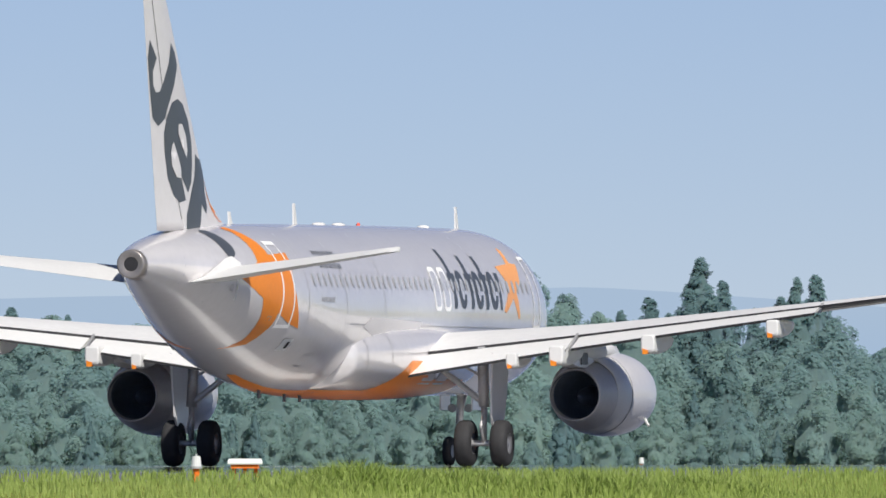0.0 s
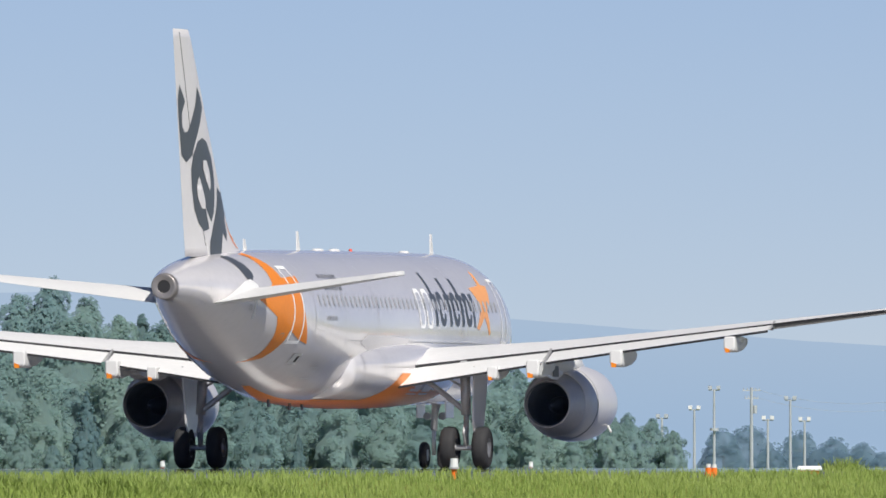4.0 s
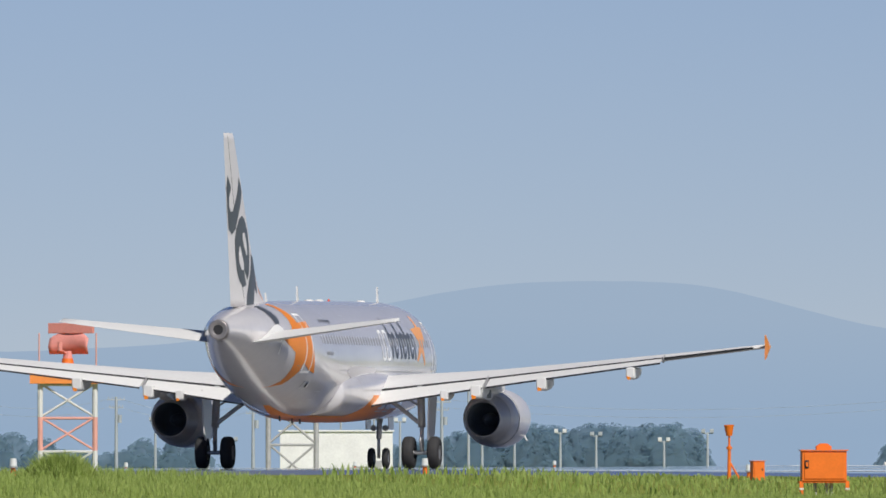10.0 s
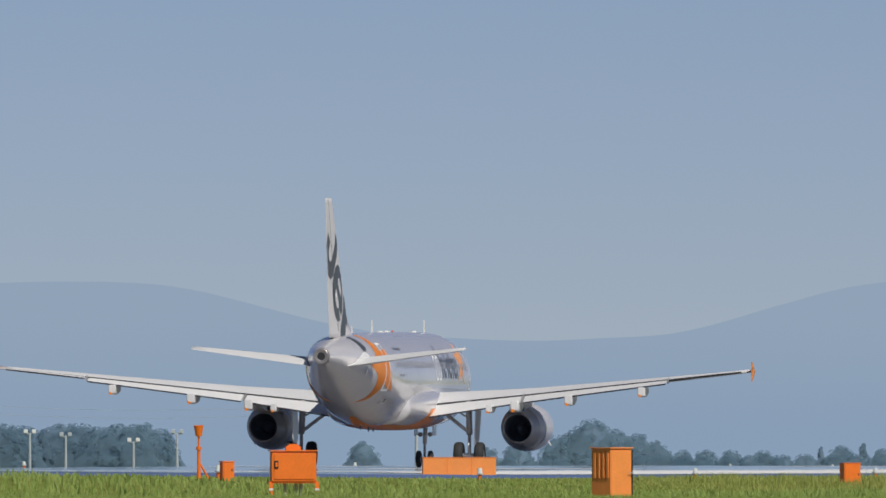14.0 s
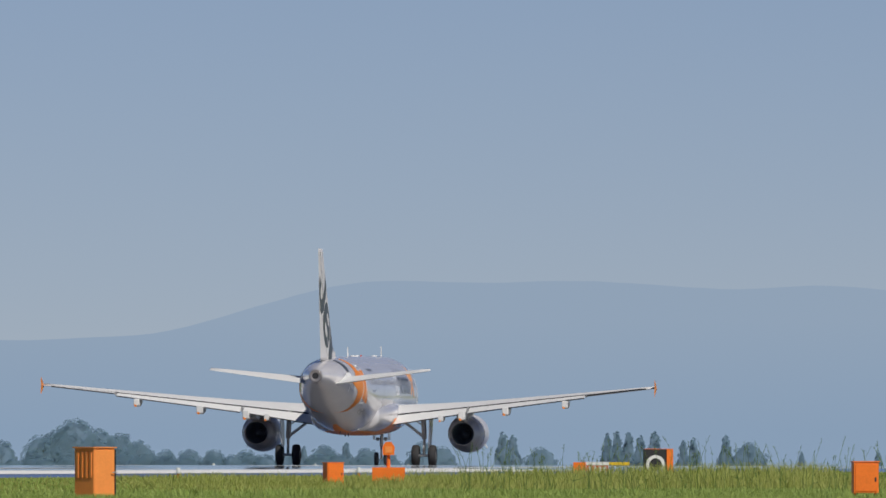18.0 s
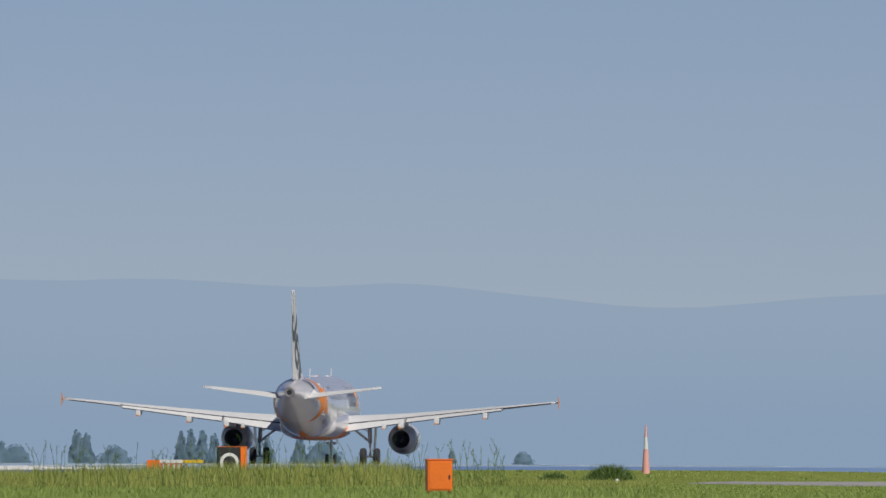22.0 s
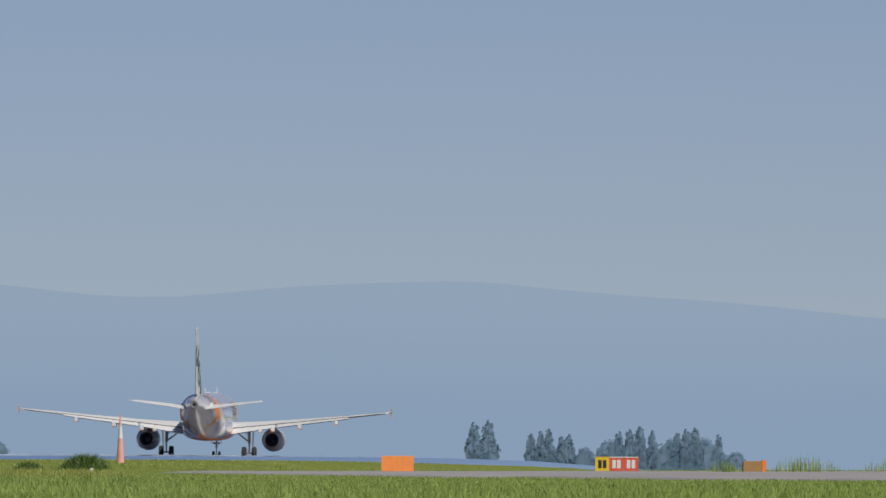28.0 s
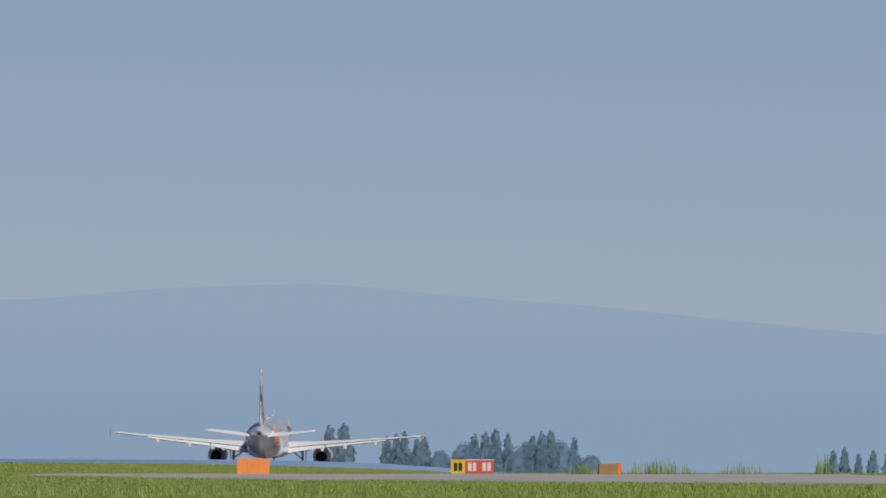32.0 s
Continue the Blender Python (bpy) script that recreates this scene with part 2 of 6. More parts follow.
# ---- the airfield: one sheet of ground, the runway on it ----
RUN_X = -112.3      # centre line of the runway, which runs along y
HALF = 30.0         # half width with shoulders
RUN_Y = (-400, 0, 450, 600, 720, 850, 1040, 1283, 1415, 1548, 1687, 1853, 2400, 5200)
RUN_Z = (-0.35, -0.35, -0.40, -0.50, -0.56, -0.52, -0.70, -0.98, -1.18, -1.57, -2.30, -3.16, -5.5, -14)
NEAR_Y = (-400, 0, 150, 300, 400, 500, 650, 900, 1300, 1853, 2400, 5200)
NEAR_Z = (-1.7, -1.7, -1.65, -1.30, -1.15, -1.14, -1.24, -1.53, -2.1, -3.3, -5.5, -14)
FAR_Y = (-400, 400, 700, 1250, 1900, 2600, 5200)
FAR_Z = (-0.8, -0.8, -1.0, -1.6, -3.3, -5.0, -14)


def runway_z(y):
    return EYE + np.interp(y, RUN_Y, RUN_Z)


def shoulder(u, y):
    """How far the shoulders slope down from the paved strip."""
    return 0.0004 * np.abs(u) + 0.015 * np.clip(np.abs(u) - 18.0, 0, 12) * np.clip((y - 470) / 100, 0, 1)


def ground_z(x, y):
    """Height of the turf: level with the runway at its edge, falling to lower meadows on both sides."""
    x, y = np.asarray(x, float), np.asarray(y, float)
    u = x - RUN_X
    r = np.hypot(x, y) * np.where(y < 0, 0, 1)
    run = np.interp(y, RUN_Y, RUN_Z) - shoulder(u, y)
    near, far = np.interp(r, NEAR_Y, NEAR_Z), np.interp(r, FAR_Y, FAR_Z)
    steep = np.clip((y - 1030) / 120, 0, 1)
    s = np.clip((u - 27 - 3.5 * steep) / (20 - 14 * steep), 0, 1)
    s = s * s * (3 - 2 * s)
    q = np.clip((-u - 32) / 60, 0, 1)
    z = np.where(u > 0, run + (near - run) * s, run + (far - run) * q)
    lumps = 0.035 * np.sin(x * 0.31 + 1.3 * np.sin(y * 0.11)) * np.sin(y * 0.17 + x * 0.07)
    bank = run - np.interp(y, (850, 890, 930, 1000, 1100, 1200, 1310, 1420), (0.03, 0.07, 0.11, 0.13, 0.15, 0.2, 0.32, 0.5))
    z = np.where((u > HALF - 1) & (y > 850), np.minimum(z, bank), z)
    z = z - np.where(u > HALF + 0.5, 0.12 * np.clip((y - 450) / 60, 0, 1), 0.0)
    return EYE + z - np.where(np.abs(u) < HALF + 0.5, 0.08, 0.0) + lumps * np.where(np.abs(u) < HALF + 2, 0, 1)


def bearing(az, r):
    """x, y of a place r metres off, az degrees clockwise of +y."""
    return r * math.sin(radians(az)), r * math.cos(radians(az))


def rise(el, r):
    """Height of a line of sight that climbs el thirty-thousandths."""
    return EYE + el * r / 30036


def sheet(name, xs, ys, height, material):
    gx, gy = np.meshgrid(xs, ys)
    gz = height(gx, gy)
    verts = np.stack([gx, gy, gz], -1).reshape(-1, 3).astype(np.float32)
    nx, ny = len(xs), len(ys)
    i = (np.arange(ny - 1)[:, None] * nx + np.arange(nx - 1)[None]).ravel()
    quads = np.stack([i, i + 1, i + nx + 1, i + nx], -1).astype(np.int32)
    me = bpy.data.meshes.new(name)
    me.vertices.add(len(verts))
    me.vertices.foreach_set("co", verts.ravel())
    me.loops.add(quads.size)
    me.loops.foreach_set("vertex_index", quads.ravel())
    me.polygons.add(len(quads))
    me.polygons.foreach_set("loop_start", np.arange(0, quads.size, 4, dtype=np.int32))
    me.polygons.foreach_set("loop_total", np.full(len(quads), 4, np.int32))
    me.materials.append(material)
    me.update()
    me.polygons.foreach_set("use_smooth", [True] * len(quads))
    return new(name, me)


xs = np.concatenate([np.linspace(-4500, -400, 42), np.arange(-380, -146, 12), np.arange(-145, -140, 1), np.arange(-139, -84, 6), np.arange(-83.5, -40, 1.5), np.arange(-39, 40, 3), np.arange(45, 120, 15), np.linspace(150, 4500, 40)])
ys = np.concatenate([np.linspace(-4000, -100, 30), np.arange(-80, 240, 20), np.arange(242, 1000, 4), np.arange(1010, 2000, 20), np.arange(2050, 5001, 120)])
ground = tagged(sheet("ground", xs, ys, ground_z, SOIL), "flat green airfield turf reaching the horizon", "grass", kind="structure")

ry = np.concatenate([np.arange(-300, 2400, 10.0), np.arange(2450, 4501, 100)])
runway = tagged(sheet("runway", np.concatenate([[RUN_X - HALF - 0.03], np.linspace(RUN_X - HALF, RUN_X + HALF, 21), [RUN_X + HALF + 0.03]]), ry, lambda x, y: runway_z(y) - shoulder(x - RUN_X, y) - np.where(np.abs(x - RUN_X) > HALF + 0.01, 1.6, 0), ASPHALT), "long grey asphalt runway with painted markings", "runway", kind="structure")


def stripe(x0, x1, y0, y1, label):
    ob = sheet("marking", np.linspace(x0, x1, 3), np.linspace(y0, y1, 12), lambda x, y: runway_z(y) - shoulder(x - RUN_X, y) + 0.012, MARK)
    ob.parent = runway
    return tagged(ob, label)


for y0 in range(-270, 2300, 60):
    stripe(RUN_X - 0.45, RUN_X + 0.45, y0, y0 + 36, "white centre line dash")
for side in (-1, 1):
    for y0 in range(500, 2300, 250):
        stripe(RUN_X + side * 22.0, RUN_X + side * 22.9, y0, y0 + 250, "white edge line")
    stripe(RUN_X + side * 9, RUN_X + side * 18, 655, 715, "broad white aiming point bar")
    # white strip painted for the bright glint along the shoulder
    stripe(RUN_X + side * 23.5, RUN_X + side * 29.6, 585, 775, "broad white strip for the bright edge glint")
    for k in range(3):
        stripe(RUN_X + side * (10 + 3 * k), RUN_X + side * (11.8 + 3 * k), 505, 528, "white touchdown zone bar")
        stripe(RUN_X + side * (10 + 3 * k), RUN_X + side * (11.8 + 3 * k), 805, 828, "white touchdown zone bar")

# the taxiway that joins from the near meadow
bm = bmesh.new()
near_edge = [(45, 330), (22, 420), (-12.8, 525), (-26, 585), (-40, 655), (-54, 765), (-66, 880), (-68, 935)]
lines = []
for k in range(5):
    lines.append([(x + 10.0 * k, y + 1.5 * k) for x, y in near_edge])
fine = []
for line in lines:
    row = []
    for (xa, ya), (xb, yb) in zip(line, line[1:]):
        for i in range(12):
            row.append((xa + (xb - xa) * i / 12, ya + (yb - ya) * i / 12))
    row.append(line[-1])
    fine.append(row)
vs = [[bm.verts.new((x, y, float(ground_z(x, y)) + 0.07)) for x, y in row] for row in fine]
vs.insert(0, [bm.verts.new((x - 0.5, y - 0.2, float(ground_z(x, y)) - 0.12)) for x, y in fine[0]])
for a, b in zip(vs, vs[1:]):
    for i in range(len(a) - 1):
        bm.faces.new((a[i], b[i], b[i + 1], a[i + 1]))
taxiway = tagged(part("taxiway", bm, TAXI), "grey asphalt taxiway beside the grass", "taxiway", kind="structure")


def on_taxiway(x, y):
    edge = np.interp(y, [p[1] for p in near_edge], [p[0] for p in near_edge])
    return (x > edge - 0.6) & (x < edge + 40.6) & (y > 330) & (y < 935)


# ---- far hills ----
HILL_AZ = (-60, -30, -16.5, -14.5, -13.8, -12.7, -11.6, -10.9, -10.5, -10.0, -9.6, -9.2, -8.9, -8.6, -8.1, -7.5, -7.2, -6.85, -6.5, -6.0, -5.6, -5.3, -4.9, -4.4, -4.0, -3.6, -3.2, -2.9, -2.4, -2.0, -1.4, 0, 30, 60)
HILL_EL = (150, 200, 270, 290, 265, 220, 180, 200, 245, 298, 310, 303, 260, 220, 200, 213, 262, 312, 304, 308, 290, 303, 282, 252, 268, 282, 285, 264, 248, 225, 195, 150, 200, 150)
# haze is put into the hills' glowing colour, paler towards the crests
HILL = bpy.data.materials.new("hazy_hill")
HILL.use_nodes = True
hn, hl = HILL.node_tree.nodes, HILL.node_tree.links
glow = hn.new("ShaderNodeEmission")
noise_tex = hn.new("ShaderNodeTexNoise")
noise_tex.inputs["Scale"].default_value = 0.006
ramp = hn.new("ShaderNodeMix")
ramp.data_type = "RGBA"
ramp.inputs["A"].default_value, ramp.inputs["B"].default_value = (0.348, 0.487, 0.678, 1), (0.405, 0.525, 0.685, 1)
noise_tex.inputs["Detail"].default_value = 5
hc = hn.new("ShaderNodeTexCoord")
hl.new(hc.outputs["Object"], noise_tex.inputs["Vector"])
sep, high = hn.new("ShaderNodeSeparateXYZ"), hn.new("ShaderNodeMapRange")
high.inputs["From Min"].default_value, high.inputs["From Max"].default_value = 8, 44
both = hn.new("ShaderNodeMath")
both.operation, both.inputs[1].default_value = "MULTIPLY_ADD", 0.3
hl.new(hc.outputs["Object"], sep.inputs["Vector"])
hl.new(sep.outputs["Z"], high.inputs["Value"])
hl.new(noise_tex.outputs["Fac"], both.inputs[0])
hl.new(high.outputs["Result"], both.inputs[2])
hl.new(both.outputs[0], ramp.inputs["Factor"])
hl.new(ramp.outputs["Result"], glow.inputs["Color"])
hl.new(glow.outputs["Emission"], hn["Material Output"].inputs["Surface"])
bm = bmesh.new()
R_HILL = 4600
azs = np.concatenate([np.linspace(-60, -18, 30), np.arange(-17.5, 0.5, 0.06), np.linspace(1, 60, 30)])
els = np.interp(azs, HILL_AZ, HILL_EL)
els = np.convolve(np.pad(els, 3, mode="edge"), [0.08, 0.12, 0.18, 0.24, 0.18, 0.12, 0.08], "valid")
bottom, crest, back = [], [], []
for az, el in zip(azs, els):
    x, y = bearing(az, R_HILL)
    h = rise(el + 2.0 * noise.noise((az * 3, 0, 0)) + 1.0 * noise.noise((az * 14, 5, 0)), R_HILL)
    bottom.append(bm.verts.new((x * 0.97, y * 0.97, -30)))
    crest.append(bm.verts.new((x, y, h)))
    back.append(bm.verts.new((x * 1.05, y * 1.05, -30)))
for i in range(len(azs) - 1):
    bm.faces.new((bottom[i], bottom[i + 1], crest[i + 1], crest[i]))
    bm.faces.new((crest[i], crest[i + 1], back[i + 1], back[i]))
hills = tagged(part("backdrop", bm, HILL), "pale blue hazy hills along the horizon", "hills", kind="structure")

# ---- the airliner: origin on the ground between the main wheels, nose towards +y ----
NOSE_Y = 17.71
WHEELS = []         # each wheel and its radius
plane = thing("airliner", "silver twin-jet airliner with orange star and grey fin shapes", "airplane")

# stations from the nose: distance aft, underside, crown, half width
BODY = ((0, 3.3, 3.32, 0.01), (0.15, 3.02, 3.64, 0.38), (0.4, 2.75, 4.08, 0.74), (1.2, 2.3, 4.9, 1.32), (2.2, 2.03, 5.62, 1.72), (3.5, 1.87, 6.04, 1.95), (5, 1.82, 6.12, 2.0),
        (6.5, 1.81, 6.13, 2.0), (14, 1.81, 6.10, 1.99), (23.5, 1.81, 6.02, 1.985), (25, 1.84, 6.0, 1.98), (27, 2.03, 5.98, 1.96), (29, 2.40, 5.95, 1.87), (31, 2.91, 5.9, 1.65),
        (33, 3.49, 5.8, 1.34), (35, 4.04, 5.63, 0.98), (36.5, 4.39, 5.41, 0.61), (37.3, 4.52, 5.25, 0.38), (37.57, 4.54, 5.21, 0.33))
BODY_A = [b[0] for b in BODY]


def body_at(a):
    return [float(np.interp(a, BODY_A, [b[k] for b in BODY])) for k in (1, 2, 3)]


def smooth_body(a):
    """Rounds the corners of the station table."""
    w = min(1.2, a * 0.6, (37.57 - a) * 0.6 + 0.001)
    rows = [body_at(a + w * k) for k in (-1, -0.5, 0, 0.5, 1)]
    return [sum(r[k] for r in rows) / 5 for k in range(3)]


def flank(a, z):
    """Half width of the fuselage at a height."""
    b, t, h = smooth_body(a)
    c, hh = (b + t) / 2, (t - b) / 2
    return h * math.sqrt(max(0.0, 1 - ((z - c) / hh) ** 2))


def ring(a, n=88, grow=0.0):
    b, t, h = smooth_body(a)
    c, hh = (b + t) / 2, (t - b) / 2
    return [((h + grow) * math.sin(2 * math.pi * i / n), NOSE_Y - a, c + (hh + grow) * math.cos(2 * math.pi * i / n)) for i in range(n)]


stations = [0.02, 0.08, 0.2, 0.35, 0.6, 0.9, 1.3, 1.8, 2.4, 3.0, 3.7, 4.4, 5.2, 6, 7] + [8 + 1.5 * k for k in range(11)] + [24 + 0.25 * k for k in range(51)] + [36.7, 36.9, 37.2, 37.4, 37.57]
part("fuselage", rings(bmesh.new(), [ring(a) for a in stations]), SILVER, plane, "silver metallic fuselage", True)

# the tail cone's exhaust
bm = turned(bmesh.new(), [(-19.87, 0.16), (-19.90, 0.19), (-19.885, 0.24), (-19.94, 0.31), (-19.92, 0.345), (-19.70, 0.365), (-19.45, 0.385), (-19.3, 0.38)], (0, 4.87), 24)
apu = part("auxiliary_exhaust", bm, TAIL_METAL, plane, "bare metal exhaust ring in the tail cone", True)
bm = turned(bmesh.new(), [(-19.885, 0.185), (-19.885, 0.001)], (0, 4.87), 24)
part("exhaust_opening", bm, DARK, apu)


def decal(name, poly, surface, material, parent, side=1, step=0.3, label="", lift=0.008):
    """Paint with an edge of its own: a polygon of (distance aft, height), cut small and laid on a curved side."""
    bm = bmesh.new()
    bm.faces.new([bm.verts.new((a, 0, z)) for a, z in poly])
    bm.normal_update()
    bmesh.ops.triangulate(bm, faces=bm.faces[:])
    a0, a1 = min(p[0] for p in poly), max(p[0] for p in poly)
    z0, z1 = min(p[1] for p in poly), max(p[1] for p in poly)
    for lo, hi, axis in ((a0, a1, (1, 0, 0)), (z0, z1, (0, 0, 1))):
        cuts = int((hi - lo) / step)
        for k in range(1, cuts + 1):
            v = lo + (hi - lo) * k / (cuts + 1)
            bmesh.ops.bisect_plane(bm, geom=bm.verts[:] + bm.edges[:] + bm.faces[:], plane_co=(v * axis[0], 0, v * axis[2]), plane_no=axis)
    bmesh.ops.triangulate(bm, faces=bm.faces[:])
    normals = []
    for v in bm.verts:
        a, z = v.co.x, v.co.z
        x = surface(a, z)
        if surface is flank:
            b, t, h = smooth_body(a)
            nx, nz = x / h ** 2, (z - (b + t) / 2) / ((t - b) / 2) ** 2
            k = lift / math.hypot(nx, nz)
            v.co = (side * (x + nx * k), NOSE_Y - a, z + nz * k)
            slope = []
            for d in (-0.06, 0.06):
                b2, t2, h2 = smooth_body(a + d)
                slope.append((x / h2) ** 2 + ((z - (b2 + t2) / 2) / ((t2 - b2) / 2)) ** 2)
            normals.append(Vector((side * 2 * nx, (slope[0] - slope[1]) / 0.12, 2 * nz)).normalized())
        else:
            v.co = (side * (x + lift), NOSE_Y - a, z)
    bm.normal_update()
    for f in bm.faces:
        if f.normal.x * side < 0:
            f.normal_flip()
    ob = part(name, bm, material, parent, label, True)
    if normals:
        ob.data.normals_split_custom_set_from_vertices(normals)
    return ob


def oval(a, z, ra, rz, n=10, p=2.6):
    pts = []
    for i in range(n):
        c, s = math.cos(2 * math.pi * (i + 0.5) / n), math.sin(2 * math.pi * (i + 0.5) / n)
        pts.append((a + ra * math.copysign(abs(c) ** (2 / p), c), z + rz * math.copysign(abs(s) ** (2 / p), s)))
    return pts


def frame_line(a0, a1, z0, z1, w):
    """Four strips round a door."""
    return [[(a0, z0), (a1, z0), (a1, z0 + w), (a0, z0 + w)], [(a0, z1 - w), (a1, z1 - w), (a1, z1), (a0, z1)],
            [(a0, z0 + w), (a0 + w, z0 + w), (a0 + w, z1 - w), (a0, z1 - w)], [(a1 - w, z0 + w), (a1, z0 + w), (a1, z1 - w), (a1 - w, z1 - w)]]


TAIL_STAR = [(31.23, 5.81), (30.68, 5.84), (30.53, 5.68), (30.33, 5.5), (30.23, 5.29), (30.23, 5.17), (28.73, 5.24), (28.78, 5.06), (28.98, 4.81), (29.08, 4.42), (28.83, 3.99), (28.38, 3.39), (29.13, 3.51), (29.98, 3.76), (30.03, 3.5), (30.23, 3.2), (30.33, 3.0), (30.75, 2.88), (30.68, 3.1), (30.78, 3.37), (30.88, 3.68), (31.13, 4.11), (32.58, 4.6), (31.28, 4.99), (31.18, 5.27), (31.13, 5.55), (31.08, 5.73)]
NOSE_STAR = [(6.45, 5.62), (6.75, 5.2), (8.1, 5.12), (7.75, 4.85), (7.5, 4.6), (8.3, 3.98), (8.05, 3.92), (7.25, 4.3), (6.75, 3.78), (6.6, 3.85), (6.8, 4.5), (6.2, 4.72), (5.7, 5.2), (6.35, 5.22), (6.2, 5.55)]
for side in (1, -1):
    decal("tail_star", TAIL_STAR, flank, ORANGE, plane, side, 0.14, "orange star painted round the rear door", 0.010)
    decal("nose_star", NOSE_STAR, flank, PALE_ORANGE, plane, side, 0.25, "orange star painted on the forward flank", 0.006)
    # dark strip at the foot of the fin
    decal("fin_foot_stripe", [(32.9, 5.74), (32.55, 5.73), (32.45, 5.53), (32.4, 5.34), (32.5, 5.18), (32.85, 5.03), (33.05, 5.09), (33.12, 5.19), (33.15, 5.37), (33.15, 5.58), (33.1, 5.7)], flank, CHARCOAL, plane, side, 0.12, "dark grey stripe", 0.014)
    for a0, a1, z0, z1 in ((29.05, 29.93, 3.4, 5.5), (4.3, 5.1, 3.55, 5.4)):
        for strip in frame_line(a0, a1, z0, z1, 0.085):
            decal("door_outline", strip, flank, DOOR_WHITE, plane, side, 0.2, "white door outline", 0.018)
    for a in (14.2, 15.15):
        decal("exit_outline", oval(a, 4.48, 0.36, 0.56, 20, 5), flank, DOOR_WHITE, plane, side, 0.25, "white exit outline", 0.009)
        decal("exit_panel", oval(a, 4.48, 0.25, 0.45, 20, 5), flank, SILVER, plane, side, 0.25, "silver exit panel", 0.0125)
    for k in range(44):
        a = 27.25 - 0.53 * k
        if a > 5.4:
            decal("cabin_window", oval(a, 4.6, 0.115, 0.165, 8), flank, PANE, plane, side, 9, lift=0.016)
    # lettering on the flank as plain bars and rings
    for a, z1 in ((13.3, 5.5), (11.52, 5.36), (9.98, 5.36)):
        decal("flank_bar", [(a - 0.15, 4.12), (a - 0.05, 4.0), (a + 0.2, 4.0), (a + 0.16, 4.3), (a + 0.2, z1), (a - 0.1, z1)], flank, CHARCOAL, plane, side, 0.25, "charcoal bar", 0.006)
        decal("flank_tick", [(a - 0.36, 4.7), (a + 0.36, 4.7), (a + 0.36, 4.9), (a - 0.36, 4.9)], flank, CHARCOAL, plane, side, 0.25, "charcoal cross bar", 0.0065)
    for a in (12.5, 10.78, 9.22):
        decal("flank_ring", oval(a, 4.49, 0.40, 0.49, 18, 2.4), flank, CHARCOAL, plane, side, 0.25, "charcoal ring", 0.006)
        decal("ring_slot", oval(a, 4.49, 0.15, 0.28, 12, 2.2), flank, SILVER, plane, side, 9, lift=0.012)
        decal("ring_cut", [(a - 0.42, 4.36), (a - 0.1, 4.36), (a - 0.1, 4.46), (a - 0.42, 4.46)], flank, SILVER, plane, side, 9, lift=0.014)
    decal("flank_bar", [(8.44, 4.0), (8.68, 4.0), (8.68, 4.95), (8.3, 4.95), (8.3, 4.75), (8.44, 4.7)], flank, CHARCOAL, plane, side, 0.25, "charcoal bar", 0.0062)
    for k in range(5):
        a = 26.0 - 0.44 * k
        for d in (-0.1, 0.1):
            decal("registration_bar", [(a + d - 0.05, 4.9), (a + d + 0.05, 4.9), (a + d + 0.02, 5.32), (a + d - 0.08, 5.32)], flank, CHARCOAL, plane, side, 9, "dark registration bar", 0.012)
    for k in range(7):
        decal("type_bar", [(25.6 + 0.18 * k, 4.06), (25.71 + 0.18 * k, 4.06), (25.71 + 0.18 * k, 4.18), (25.6 + 0.18 * k, 4.18)], flank, STEEL, plane, side, 9, lift=0.012)
    # skin joints round the barrel and along the flank
    for a in (10.2, 20.6, 24.4, 27.9, 33.9, 35.6):
        b, t, h = smooth_body(a)
        decal("skin_joint", [(a - 0.012, b + 0.25), (a + 0.012, b + 0.25), (a + 0.012, t - 0.25), (a - 0.012, t - 0.25)], flank, SEAM, plane, side, 0.25, "thin skin joint", 0.006)
    decal("lap_joint", [(7.0, 3.52), (24.0, 3.52), (24.0, 3.545), (7.0, 3.545)], flank, SEAM, plane, side, 0.5, "thin lap joint", 0.005)
    for a, z, w, h in ((26.6, 2.62, 0.28, 0.16), (30.4, 3.62, 0.1, 0.07), (6.6, 3.1, 0.25, 0.2), (4.9, 2.9, 0.5, 0.06), (33.0, 4.35, 0.08, 0.08)):
        for strip in frame_line(a - w, a + w, z - h, z + h, 0.025):
            decal("hatch_outline", strip, flank, SEAM, plane, side, 0.3, "thin hatch outline", 0.01)
    decal("outflow_panel", [(28.3, 2.86), (28.85, 2.86), (28.85, 3.14), (28.3, 3.14)], flank, WHITE, plane, side, 0.2, "bare metal valve plate", 0.02)
    decal("valve_slot", [(28.42, 2.92), (28.58, 2.92), (28.58, 3.08), (28.42, 3.08)], flank, DARK, plane, side, 0.2, lift=0.03)
    decal("root_panel", [(21.95, 3.7), (19.4, 3.68), (16.8, 3.63), (16.9, 3.52), (18.2, 3.23), (20.3, 3.09), (22.0, 3.34), (22.7, 3.48)], flank, FIN_GREY, plane, side, 0.3, "pale panel above the wing root", 0.008)
    decal("tail_panel_line", [(32.7, 4.6), (32.8, 4.6), (32.7, 4.05), (32.6, 4.05)], flank, WHITE, plane, side, 0.2, lift=0.008)

# orange belly: a band round the underside
rows_b = []
for k in range(26):
    a = 12.0 + 0.65 * k
    half = 17 if a < 23 else 17 - (a - 23) * 2.6
    b, t, h = smooth_body(a)
    c, hh = (b + t) / 2, (t - b) / 2
    rows_b.append([((h + 0.007) * math.sin(radians(g)), NOSE_Y - a, c - (hh + 0.007) * math.cos(radians(g))) for g in np.linspace(-half, half, 15)])
part("belly_paint", rings(bmesh.new(), rows_b, closed=False), ORANGE, plane, "orange painted belly", True)

